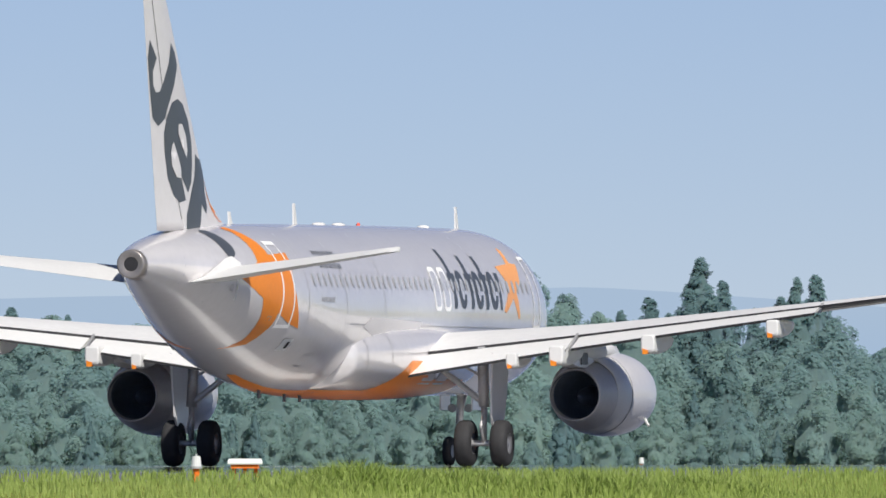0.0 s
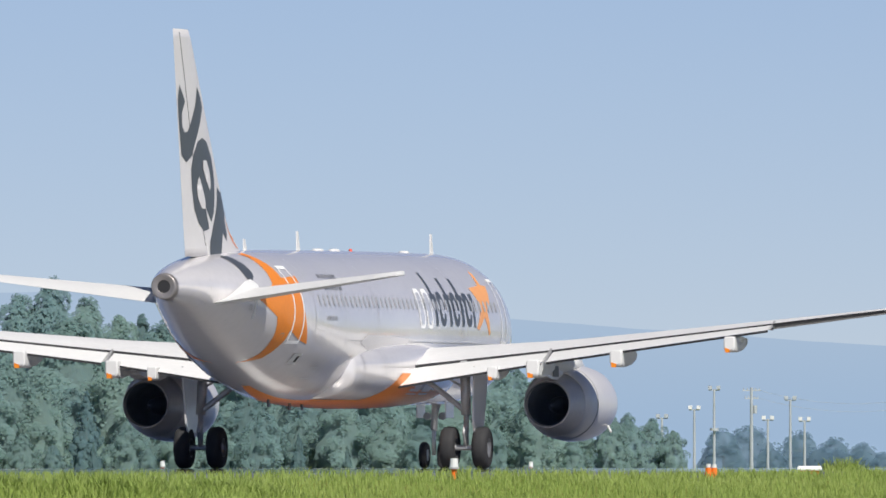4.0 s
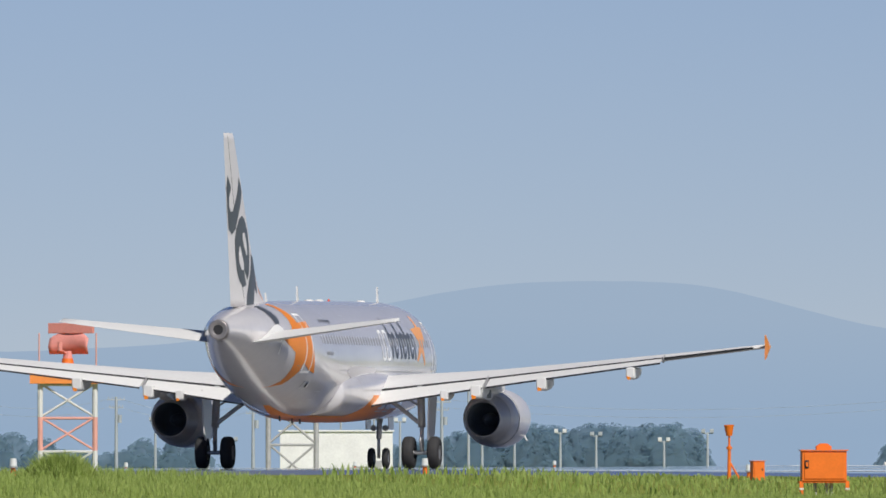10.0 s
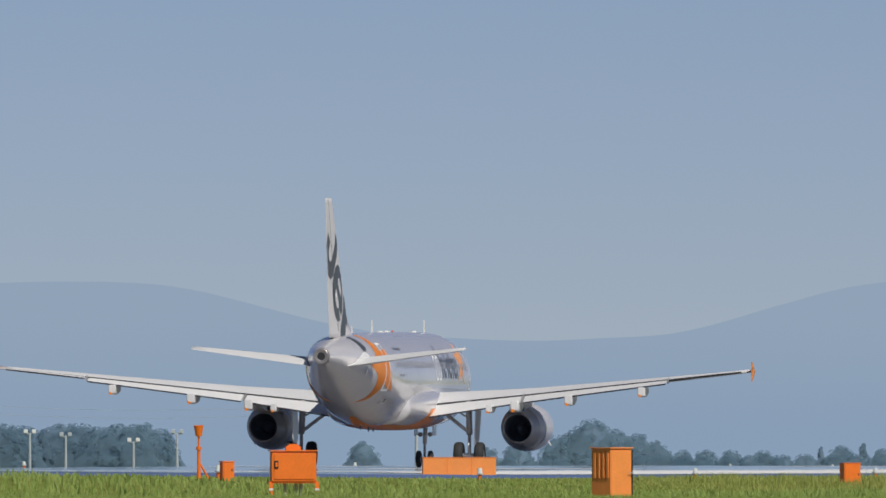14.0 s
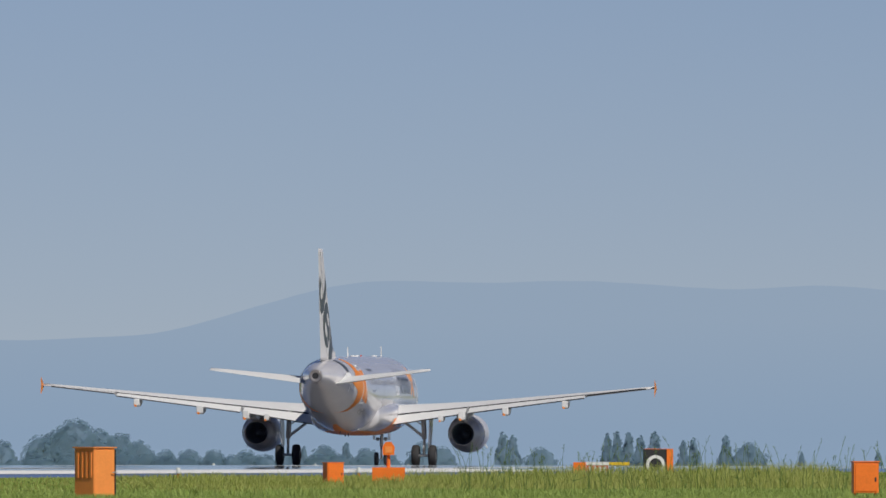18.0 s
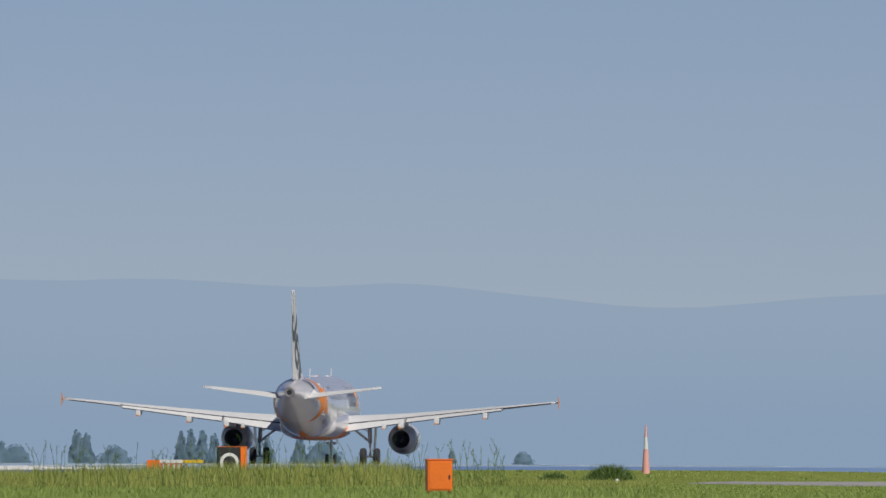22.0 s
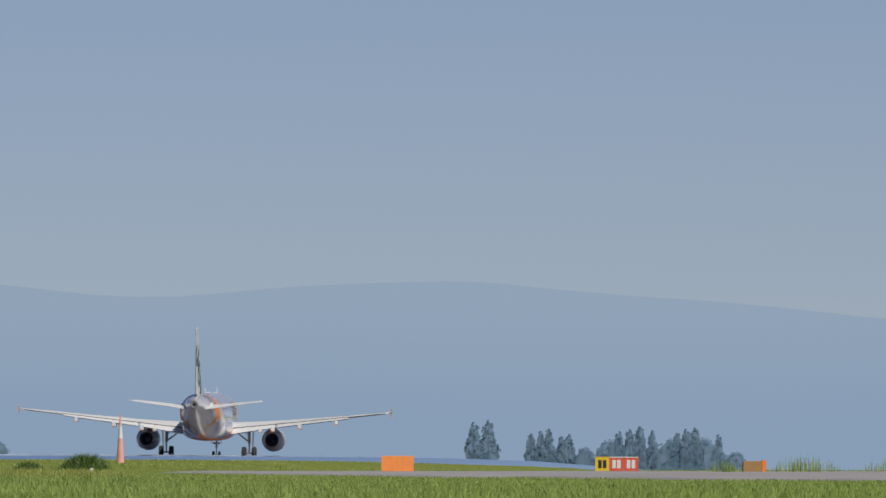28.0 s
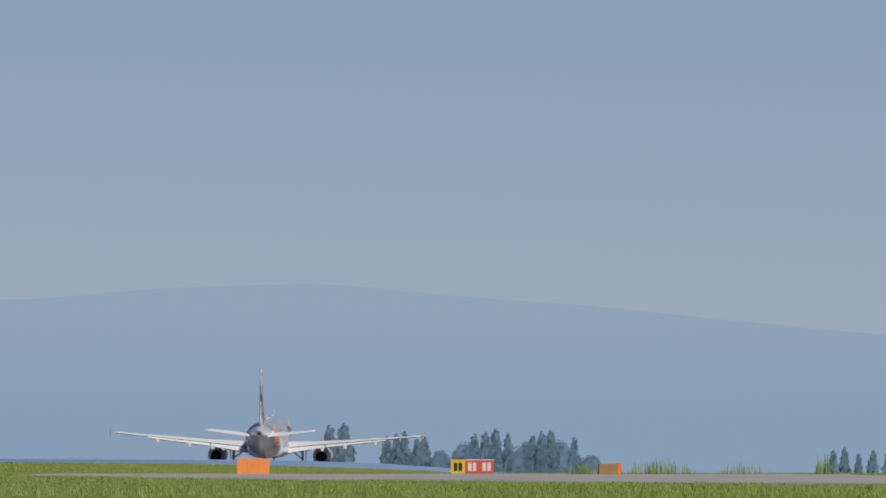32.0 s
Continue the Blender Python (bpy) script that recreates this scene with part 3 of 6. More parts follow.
# wing-to-body fairing
def fairing_at(a):
    """Half width, and height above and below the middle, of the fairing."""
    s = math.sin(math.pi * min(1, max(0, (a - 10.3) / 13.0))) ** 0.55 if 10.3 < a < 23.2 else 0.0
    return 1.75 + 0.56 * s, 0.75 + 0.38 * s, 0.75 + 0.27 * s, 2.72 - 0.02 * s


def fairing_loop(a, angles, grow=0.0):
    wx, up, down, zc = fairing_at(a)
    out = []
    for g in angles:
        sx, sz = math.copysign(abs(math.sin(g)) ** 0.75, math.sin(g)), math.copysign(abs(math.cos(g)) ** 0.8, math.cos(g))
        out.append(((wx + grow) * sx, NOSE_Y - a, zc + ((up if sz > 0 else down) + grow) * sz))
    return out


AROUND = [2 * math.pi * i / 72 for i in range(72)]
fairing = part("belly_fairing", rings(bmesh.new(), [fairing_loop(10.3 + 0.248 * k, AROUND) for k in range(53)]), SILVER, plane, "silver wing root fairing", True)
band = []
for k in range(60):
    a = 12.6 + 0.177 * k
    down = fairing_at(a)[2]
    edge = 2.2 if a < 17 else 2.2 + 0.5 * min(1, (a - 17) / 1.2) if a < 18.9 else max(1.9, 2.7 - 0.42 * (a - 18.9))
    v = min(0.98, max(0.05, (2.70 - edge) / down))
    g0 = math.pi - math.acos(v ** 1.25)
    band.append(fairing_loop(a, np.linspace(g0, 2 * math.pi - g0, 31), 0.01))
part("fairing_paint", rings(bmesh.new(), band, closed=False), ORANGE, fairing, "orange painted underside", True)
for a in (20.6, 22.4):
    part("fairing_joint", rings(bmesh.new(), [fairing_loop(a + d, AROUND, 0.014) for d in (-0.016, 0.016)], cap=False), SEAM, fairing, "thin panel joint", True)
for a in (17.0, 15.5):
    for side in (1, -1):
        part("bay_panel", rings(bmesh.new(), [fairing_loop(a + d, [math.pi - side * (math.pi - q) for q in (1.85, 2.0, 2.15)], 0.013) for d in (-0.55, -0.2, 0.2, 0.55)], closed=False), COWL, fairing, "pale access panel", True)


# wings
def foil(s, thick):
    return 5 * thick * (0.2969 * math.sqrt(s) - 0.126 * s - 0.3516 * s * s + 0.2843 * s ** 3 - 0.1036 * s ** 4)


def wing_at(x):
    """Distance aft of the leading edge, chord, height, thickness and twist at x."""
    lead = 12.3 + (x - 2.0) * 0.535
    trail = 18.95 if x < 6.3 else 18.95 + (x - 6.3) * (21.95 - 18.95) / 10.5
    z = 2.76 + (x - 2.0) * 0.107
    return lead, trail - lead, z, 0.145 - 0.003 * x, 5.6 - 0.24 * x


def section(x, side, s0, s1, n=12, drop=0.0, angle=0.0, back=0.0, scale=1.0):
    """A closed loop round the profile between two fractions of the chord, turned down about its front."""
    lead, chord, z, thick, twist = wing_at(x)
    ss = [s0 + (s1 - s0) * (1 - math.cos(math.pi * i / n)) / 2 for i in range(n + 1)]
    up = [(s, foil(s, thick) * scale + 0.018 * math.sin(math.pi * s)) for s in ss]
    dn = [(s, -foil(s, thick) * 0.75 * scale + 0.018 * math.sin(math.pi * s)) for s in ss]
    pts = up + dn[::-1]
    ca, sa = math.cos(radians(angle)), math.sin(radians(angle))
    tw = radians(twist)
    out = []
    for s, h in pts:
        ds, dh = s - s0, h
        s2, h2 = s0 + ds * ca + dh * sa + back, dh * ca - ds * sa - drop
        d = (s2 - 0.4) * chord
        out.append((side * x, NOSE_Y - (lead + 0.4 * chord + d), z + h2 * chord - d * math.sin(tw)))
    return out


def slab(name, side, x0, x1, s0, s1, material, parent, label="", count=8, **kw):
    bm = rings(bmesh.new(), [section(x0 + (x1 - x0) * i / count, side, s0, s1, **kw) for i in range(count + 1)])
    bmesh.ops.recalc_face_normals(bm, faces=bm.faces[:])
    return part(name, bm, material, parent, label, False)


for side in (1, -1):
    loops = [section(x, side, 0.0, 0.76 if x < 16.6 else 0.9, 16) for x in np.concatenate([np.linspace(1.2, 6.3, 7), np.linspace(7.2, 16.95, 12)])]
    bm = bmesh.new()
    rings(bm, loops)
    bmesh.ops.recalc_face_normals(bm, faces=bm.faces[:])
    bm.faces.ensure_lookup_table()
    for k, f in enumerate(bm.faces):
        # rear face coloured dark for the shade in the flap gap
        if k % 34 == 16 and k < 34 * 17:
            f.material_index = 1
        else:
            f.smooth = True
    for e in bm.edges:
        e.smooth = len({f.material_index for f in e.link_faces}) == 1
    wing = part("wing", bm, (WING, DARK), plane, "pale grey swept wing")
    slab("inboard_flap", side, 2.15, 6.2, 0.775, 1.0, WHITE, wing, "white extended flap", drop=0.004, angle=4, back=0.004, scale=0.85)
    slab("outboard_flap", side, 6.35, 13.0, 0.775, 1.0, WHITE, wing, "white extended flap", drop=0.004, angle=4, back=0.004, scale=0.85)
    lift_angle = -10 if side > 0 else -6
    aileron = slab("aileron", side, 13.15, 16.5, 0.768, 1.0, (WING, SHADE_GREY), wing, "grey aileron with shade painted beneath", angle=lift_angle)
    # lower faces take the dark grey in place of shade
    for f in aileron.data.polygons:
        f.material_index = 1 if f.normal.z < 0 else 0
    # dark strips standing in for shade under the edges and in the gap
    for x0, x1, drop, angle, s0 in ((2.15, 6.2, 0.004, 4, 0.775), (6.35, 13.0, 0.004, 4, 0.775), (13.15, 16.5, 0.0, lift_angle, 0.768)):
        loops = []
        for x in np.linspace(x0, x1, 9):
            p = section(x, side, s0, 1.0, drop=drop, angle=angle, back=0.004 if drop else 0.0, scale=0.85 if drop else 1.0)[12]
            loops.append([(p[0], p[1] + 0.05, p[2] - 0.006), (p[0], p[1] - 0.01, p[2] - 0.004), (p[0], p[1] - 0.012, p[2] - 0.064), (p[0], p[1] + 0.05, p[2] - 0.066)])
        part("edge_shade", rings(bmesh.new(), loops), DARK, wing, "dark strip for the shade under the trailing edge")
        loops = []
        for x in np.linspace(x0, x1, 9):
            p = section(x, side, 0.0, 0.76, 16)[16]
            loops.append([(p[0], p[1] + 0.02, p[2] - 0.006), (p[0], p[1] - 0.13, p[2] - 0.006), (p[0], p[1] - 0.135, p[2] - 0.075), (p[0], p[1] + 0.02, p[2] - 0.07)])
        part("gap_shade", rings(bmesh.new(), loops), DARK, wing, "dark strip for the shaded gap before the flap")
    for x in (6.27, 13.08):
        p = section(x, side, 0.775, 1.0, drop=0.004, angle=4)
        part("flap_end_gap", rings(bmesh.new(), [[(side * (x + d), p[0][1], p[0][2] - 0.1), (side * (x + d), p[0][1], p[0][2] + 0.08), (side * (x + d), p[12][1] + 0.25, p[12][2] + 0.05), (side * (x + d), p[12][1] + 0.25, p[12][2] - 0.02)] for d in (-0.03, 0.03)]), SEAM, wing)
    # fence at the tip
    lead, chord, z, _, _ = wing_at(17.0)
    for sign, h, name in ((1, 0.44, "upper_fence"), (-1, 0.44, "lower_fence")):
        loops = []
        for k in range(6):
            q = k / 5
            front, rear = lead + 0.55 + 1.15 * q, lead + chord + 0.25 + 0.35 * q - 0.25 * q * q
            y0, y1, zz = NOSE_Y - front, NOSE_Y - rear, z - 0.02 + sign * h * q
            w = 0.05 * (1 - 0.6 * q)
            loops.append([(side * 17.02, y0, zz), (side * 17.02 + w, (y0 + y1) / 2, zz), (side * 17.02, y1, zz), (side * 17.02 - w, (y0 + y1) / 2, zz)])
        part(name, rings(bmesh.new(), loops), ORANGE, wing, "orange wingtip fence")
    # flap track fairings
    for x, size in ((4.85, 0.75), (6.0, 1.0), (8.5, 0.95), (11.9, 0.85)):
        lead, chord, z, thick, twist = wing_at(x)
        rear = NOSE_Y - (lead + chord) - 0.22
        loops = []
        for d, w, h, zo in ((2.9, 0.02, 0.03, 0.12), (2.4, 0.11, 0.15, 0.08), (1.6, 0.17, 0.26, 0.03), (0.8, 0.19, 0.31, 0.0), (0.25, 0.19, 0.30, 0.0), (0.03, 0.185, 0.27, 0.01), (0.0, 0.15, 0.22, 0.02)):
            zc = z - 0.36 + zo - 0.02 * chord * 0.5
            loops.append([(side * x + w * size * math.copysign(abs(math.sin(g)) ** 0.35, math.sin(g)), rear + d * size, zc + h * size * 0.85 * math.copysign(abs(math.cos(g)) ** 0.4, math.cos(g))) for g in np.linspace(0, 2 * math.pi, 21)[:-1]])
        track = part("flap_track_fairing", rings(bmesh.new(), loops), WHITE, wing, "white flap track fairing", False)
        zc = z - 0.36 - 0.01 * chord
        loops = [[(side * x - 0.13 * size, rear + dy, zc - 0.27 * size), (side * x + 0.0 * size, rear + dy, zc - 0.27 * size), (side * x + 0.02 * size, rear + dy, zc - 0.17 * size), (side * x - 0.14 * size, rear + dy, zc - 0.12 * size)] for dy in (-0.012, 0.15)]
        part("fairing_tip", rings(bmesh.new(), loops), ORANGE, track, "orange fairing tip")

    # engine
    ex, ez = side * 5.76, 1.83
    outer = [(1.52, 0.60), (1.62, 0.655), (2.1, 0.74), (2.6, 0.83), (2.62, 0.86), (3.2, 0.94), (3.9, 1.0), (4.6, 1.03), (5.4, 1.02), (6.1, 0.97), (6.5, 0.9), (6.62, 0.84), (6.55, 0.77), (6.2, 0.74)]
    cowl = part("engine_cowl", turned(bmesh.new(), [(y, q * 1.045) for y, q in outer if y >= 2.6], (ex, ez), 40), COWL, plane, "grey painted engine cowl", True)
    part("nozzle", turned(bmesh.new(), [(1.75, 0.60), (1.53, 0.628), (1.5, 0.64), (1.62, 0.675), (2.1, 0.765), (2.68, 0.885)], (ex, ez - 0.03), 40), NOZZLE, cowl, "bare metal exhaust nozzle", True)
    part("duct", turned(bmesh.new(), [(1.53, 0.627), (2.6, 0.62), (3.4, 0.55), (3.5, 0.001)], (ex, ez - 0.06), 40), DUCT, cowl, "dark duct with haze in its colour", True)
    part("exhaust_plug", turned(bmesh.new(), [(1.95, 0.005), (2.1, 0.08), (2.6, 0.2), (3.3, 0.27)], (ex, ez - 0.06), 20), DUCT, cowl, "", True)
    part("fan", turned(bmesh.new(), [(6.2, 0.74), (6.1, 0.25), (6.4, 0.002)], (ex, ez), 32), DARK, cowl, "", True)
    part("cowl_joint", turned(bmesh.new(), [(3.55, 1.018), (3.56, 1.03), (3.59, 1.033), (3.60, 1.022)], (ex, ez), 40), SEAM, cowl, "thin cowl joint", True)
    for d in (0.0, 0.22):
        part("cowl_latch", box(bmesh.new(), ex + 0.86 + d * 0.2, ex + 0.92 + d * 0.2, 5.25 - d, 5.4 - d, ez - 0.05 - d * 1.4, ez + 0.06 - d), WHITE if d == 0 else CHARCOAL, cowl, "cowl latch plate")
    bm = rod(bmesh.new(), (ex + side * 0.85, 5.6, ez - 0.62), (ex + side * 0.98, 5.45, ez - 0.80), 0.035, 0.03, 8)
    part("drain_mast", bm, WHITE, cowl, "white drain mast")
    bm = box(bmesh.new(), ex + side * 0.86 - 0.02, ex + side * 0.86 + 0.02, 5.0, 5.9, ez + 0.2, ez + 0.3)
    part("cowl_bar", bm, WHITE, cowl)
    loops = []
    for y, w, z0, z1 in ((6.0, 0.12, 2.6, 2.85), (5.2, 0.22, 2.55, 3.05), (4.0, 0.24, 2.5, 3.05), (2.6, 0.24, 2.45, 3.0), (1.2, 0.22, 2.5, 3.0), (0.15, 0.19, 2.62, 3.05), (-0.02, 0.13, 2.7, 3.0)):
        loops.append([(ex - w, y, z0), (ex + w, y, z0), (ex + w * 0.9, y, z1), (ex - w * 0.9, y, z1)])
    pylon = part("pylon", rings(bmesh.new(), loops), COWL, plane, "grey engine pylon", False)
    # added white lobe standing in for sunlight on the pylon's upper side
    loops = []
    for y, w, h in ((1.55, 0.05, 0.08), (1.7, 0.20, 0.16), (2.1, 0.33, 0.24), (2.9, 0.40, 0.29), (3.8, 0.40, 0.28), (4.6, 0.32, 0.22), (5.2, 0.12, 0.1)):
        loops.append([(ex + w * math.cos(g), y, 2.92 + h * math.sin(g)) for g in np.linspace(0, 2 * math.pi, 19)[:-1]])
    part("pylon_lit_lobe", rings(bmesh.new(), loops), WHITE, pylon, "white lobe for the pylon's sunlit side", True)
    # panels coloured dark for the shade on the pylon's aft end
    for s in (-1, 1):
        part("access_panel", box(bmesh.new(), ex + s * 0.235 - 0.01, ex + s * 0.235 + 0.012, 1.25, 1.95, 2.56, 2.86), SHADE_GREY, pylon, "access panel darkened for the pylon's shade")

    # main gear
    gx = side * 3.795
    gear = part("main_leg", rod(rod(bmesh.new(), (gx, 0, 0.58), (gx, 0.02, 1.7), 0.075, n=14), (gx, 0.02, 1.5), (gx - side * 0.06, 0.1, 3.0), 0.14, n=14), STEEL, plane, "steel main gear leg", True)
    part("axle", rod(bmesh.new(), (gx - 0.62, 0, 0.585), (gx + 0.62, 0, 0.585), 0.075), STEEL, gear)
    part("side_brace", rod(rod(bmesh.new(), (gx - side * 0.05, 0.0, 1.62), (gx - side * 0.8, 0.05, 2.2), 0.08), (gx - side * 0.8, 0.05, 2.2), (gx - side * 1.55, 0.05, 2.75), 0.075), STEEL, gear, "folding side brace")
    part("retraction_jack", rod(bmesh.new(), (gx - side * 0.06, 0.05, 2.25), (gx - side * 0.95, 0.1, 2.75), 0.035), STEEL, gear)
    part("torque_link", rod(rod(bmesh.new(), (gx, -0.12, 0.7), (gx, -0.34, 1.0), 0.035), (gx, -0.34, 1.0), (gx, -0.12, 1.32), 0.035), STEEL, gear)
    bm = bmesh.new()
    loops = []
    for zz, y0, y1 in ((1.0, -0.3, 0.5), (1.25, -0.5, 0.85), (2.0, -0.6, 1.0), (2.85, -0.65, 1.05)):
        xo = gx + side * (0.27 + 0.04 * (zz - 1))
        loops.append([(xo, y0, zz), (xo, y1, zz), (xo + side * 0.05, y1, zz), (xo + side * 0.05, y0, zz)])
    part("gear_door", rings(bm, loops), COWL, gear, "grey leg door")
    for off in (-0.463, 0.463):
        wheel = new("main_wheel")
        wheel.parent = plane
        WHEELS.append((wheel, 0.585))
        wheel.location = (gx + off, 0, 0.585)
        prof = [(-0.20, 0.27), (-0.215, 0.42), (-0.2, 0.51), (-0.15, 0.565), (-0.06, 0.585), (0.06, 0.585), (0.15, 0.565), (0.2, 0.51), (0.215, 0.42), (0.20, 0.27)]
        loops = [[(w, r * math.cos(2 * math.pi * i / 32), r * math.sin(2 * math.pi * i / 32)) for i in range(32)] for w, r in prof]
        part("tyre", rings(bmesh.new(), loops, cap=False), TYRE, wheel, "black rubber tyre", True)
        prof = [(-0.17, 0.002), (-0.16, 0.1), (-0.10, 0.14), (-0.13, 0.24), (-0.2, 0.275), (0.2, 0.275), (0.13, 0.24), (0.10, 0.14), (0.16, 0.1), (0.17, 0.002)]
        loops = [[(w, r * math.cos(2 * math.pi * i / 20), r * math.sin(2 * math.pi * i / 20)) for i in range(20)] for w, r in prof]
        part("rim", rings(bmesh.new(), loops, cap=False), RIM, wheel, "grey metal rim", True)

    # tailplane
    loops = []
    for q in np.linspace(0, 1, 9):
        x = 0.55 + 5.42 * q
        lead, chord = 31.6 + 3.25 * q, 3.55 - 2.25 * q
        z = 4.42 + 0.74 * q
        ss = [(1 - math.cos(math.pi * i / 10)) / 2 for i in range(11)]
        pts = [(s, foil(s, 0.10)) for s in ss] + [(s, -foil(s, 0.10)) for s in ss[::-1]]
        loops.append([(side * x, NOSE_Y - (lead + s * chord), z + h * chord + (1 - s) * chord * 0.075) for s, h in pts])
    loops.append([(side * 6.02, p[1] * 1.0 + (-18.0 - p[1]) * 0.25, z + (p[2] - z) * 0.3) for p in loops[-1]])
    bm = rings(bmesh.new(), loops)
    bmesh.ops.recalc_face_normals(bm, faces=bm.faces[:])
    stab = part("tailplane", bm, WHITE, plane, "pale grey tailplane", True)
    decal("root_fairing", [(35.15, 4.42), (34.2, 4.8), (33.4, 5.04), (32.9, 5.1), (32.5, 4.95), (32.5, 4.68), (33.8, 4.55)], flank, WHITE, stab, side, 0.2, "white root fairing", 0.03)
    stab["label"] = "white tailplane"

# nose gear
nose_leg = part("nose_leg", rod(rod(bmesh.new(), (0, 12.64, 0.38), (0, 12.66, 1.3), 0.06, n=12), (0, 12.66, 1.1), (0, 12.9, 2.2), 0.1, n=12), STEEL, plane, "steel nose gear leg", True)
part("drag_strut", rod(bmesh.new(), (0, 12.7, 1.35), (0, 13.7, 2.1), 0.05), STEEL, nose_leg)
part("landing_light", rod(bmesh.new(), (-0.22, 12.72, 1.5), (-0.22, 12.84, 1.5), 0.11, n=12), RIM, nose_leg)
part("landing_light", rod(bmesh.new(), (0.22, 12.72, 1.5), (0.22, 12.84, 1.5), 0.11, n=12), RIM, nose_leg)
for side in (1, -1):
    part("nose_gear_door", box(bmesh.new(), side * 0.42 - 0.02, side * 0.42 + 0.02, 12.3, 13.3, 1.45, 1.95), COWL, nose_leg, "grey nose gear door")
    wheel = new("nose_wheel")
    wheel.parent = plane
    WHEELS.append((wheel, 0.385))
    wheel.location = (side * 0.27, 12.64, 0.385)
    prof = [(-0.1, 0.17), (-0.115, 0.27), (-0.1, 0.34), (-0.04, 0.385), (0.04, 0.385), (0.1, 0.34), (0.115, 0.27), (0.1, 0.17)]
    loops = [[(w, r * math.cos(2 * math.pi * i / 28), r * math.sin(2 * math.pi * i / 28)) for i in range(28)] for w, r in prof]
    part("tyre", rings(bmesh.new(), loops, cap=False), TYRE, wheel, "black rubber tyre", True)
    prof = [(-0.09, 0.002), (-0.07, 0.12), (-0.1, 0.175), (0.1, 0.175), (0.07, 0.12), (0.09, 0.002)]
    loops = [[(w, r * math.cos(2 * math.pi * i / 20), r * math.sin(2 * math.pi * i / 20)) for i in range(20)] for w, r in prof]
    part("rim", rings(bmesh.new(), loops, cap=False), RIM, wheel, "grey metal rim", True)

# fin and rudder
FIN = ((5.4, 28.3, 35.15), (5.95, 29.3, 35.25), (6.25, 30.1, 35.33), (6.6, 30.72, 35.42), (8.0, 31.85, 35.75), (10.0, 33.45, 36.2), (11.55, 34.68, 36.55), (11.79, 34.95, 36.6))


def fin_at(z):
    return float(np.interp(z, [f[0] for f in FIN], [f[1] for f in FIN])), float(np.interp(z, [f[0] for f in FIN], [f[2] for f in FIN]))


def fin_side(a, z):
    lead, trail = fin_at(z)
    s = min(1, max(0, (a - lead) / (trail - lead)))
    return foil(s, 0.095) * (trail - lead)


RUDDER = 0.70
loops, tail_loops = [], []
for z in (5.4, 5.7, 5.95, 6.3, 6.6, 7.3, 8.0, 9.0, 10.0, 11.0, 11.55, 11.79):
    lead, trail = fin_at(z)
    c = trail - lead
    for store, s0, s1 in ((loops, 0, RUDDER - 0.004), (tail_loops, RUDDER + 0.004, 1)):
        ss = [s0 + (s1 - s0) * (1 - math.cos(math.pi * i / 12)) / 2 for i in range(13)]
        pts = [(s, foil(s, 0.095)) for s in ss] + [(s, -foil(s, 0.095)) for s in ss[::-1]]
        store.append([(h * c, NOSE_Y - (lead + s * c), z) for s, h in pts])
fin = part("fin", rings(bmesh.new(), loops), FIN_GREY, plane, "pale grey fin", True)
part("rudder", rings(bmesh.new(), tail_loops[1:]), FIN_GREY, fin, "pale grey rudder", True)
HOOK = [(36.0, 10.3), (35.5, 9.86), (35.75, 9.53), (35.7, 9.2), (35.5, 9.03), (35.25, 9.05), (35.0, 9.29), (34.6, 9.76), (34.4, 10.26), (34.05, 10.03), (33.85, 9.73), (34.15, 9.26), (34.65, 8.68), (34.85, 8.41), (35.3, 8.22), (35.7, 8.42), (35.9, 9.06), (36.1, 9.87)]
LOOP_R = [(33.9, 8.91), (33.45, 8.8), (32.95, 8.4), (32.7, 7.88), (32.7, 7.31), (32.8, 6.9), (33.05, 6.65), (33.3, 6.84), (33.6, 7.05), (33.22, 6.47), (33.7, 6.4), (34.15, 6.59), (34.55, 6.97), (34.8, 7.54), (34.9, 8.05), (34.7, 8.47), (34.35, 8.81)]
SLOT_UP = [(33.85, 8.3), (33.55, 8.31), (33.25, 8.03), (33.12, 7.67), (33.2, 7.5), (33.55, 7.77), (33.85, 8.07)]
SLOT_LOW = [(34.2, 7.86), (33.9, 7.55), (33.65, 7.25), (33.6, 7.0), (33.95, 7.01), (34.3, 7.29), (34.4, 7.6), (34.3, 7.8)]
FOOT = [(32.35, 7.6), (32.0, 7.49), (31.55, 7.49), (31.4, 7.18), (31.5, 6.71), (31.4, 6.34), (31.55, 6.16), (31.9, 6.39), (32.15, 5.76), (32.45, 5.69), (33.15, 5.72), (33.15, 6.11), (32.8, 6.64), (32.5, 7.06), (32.42, 7.3)]
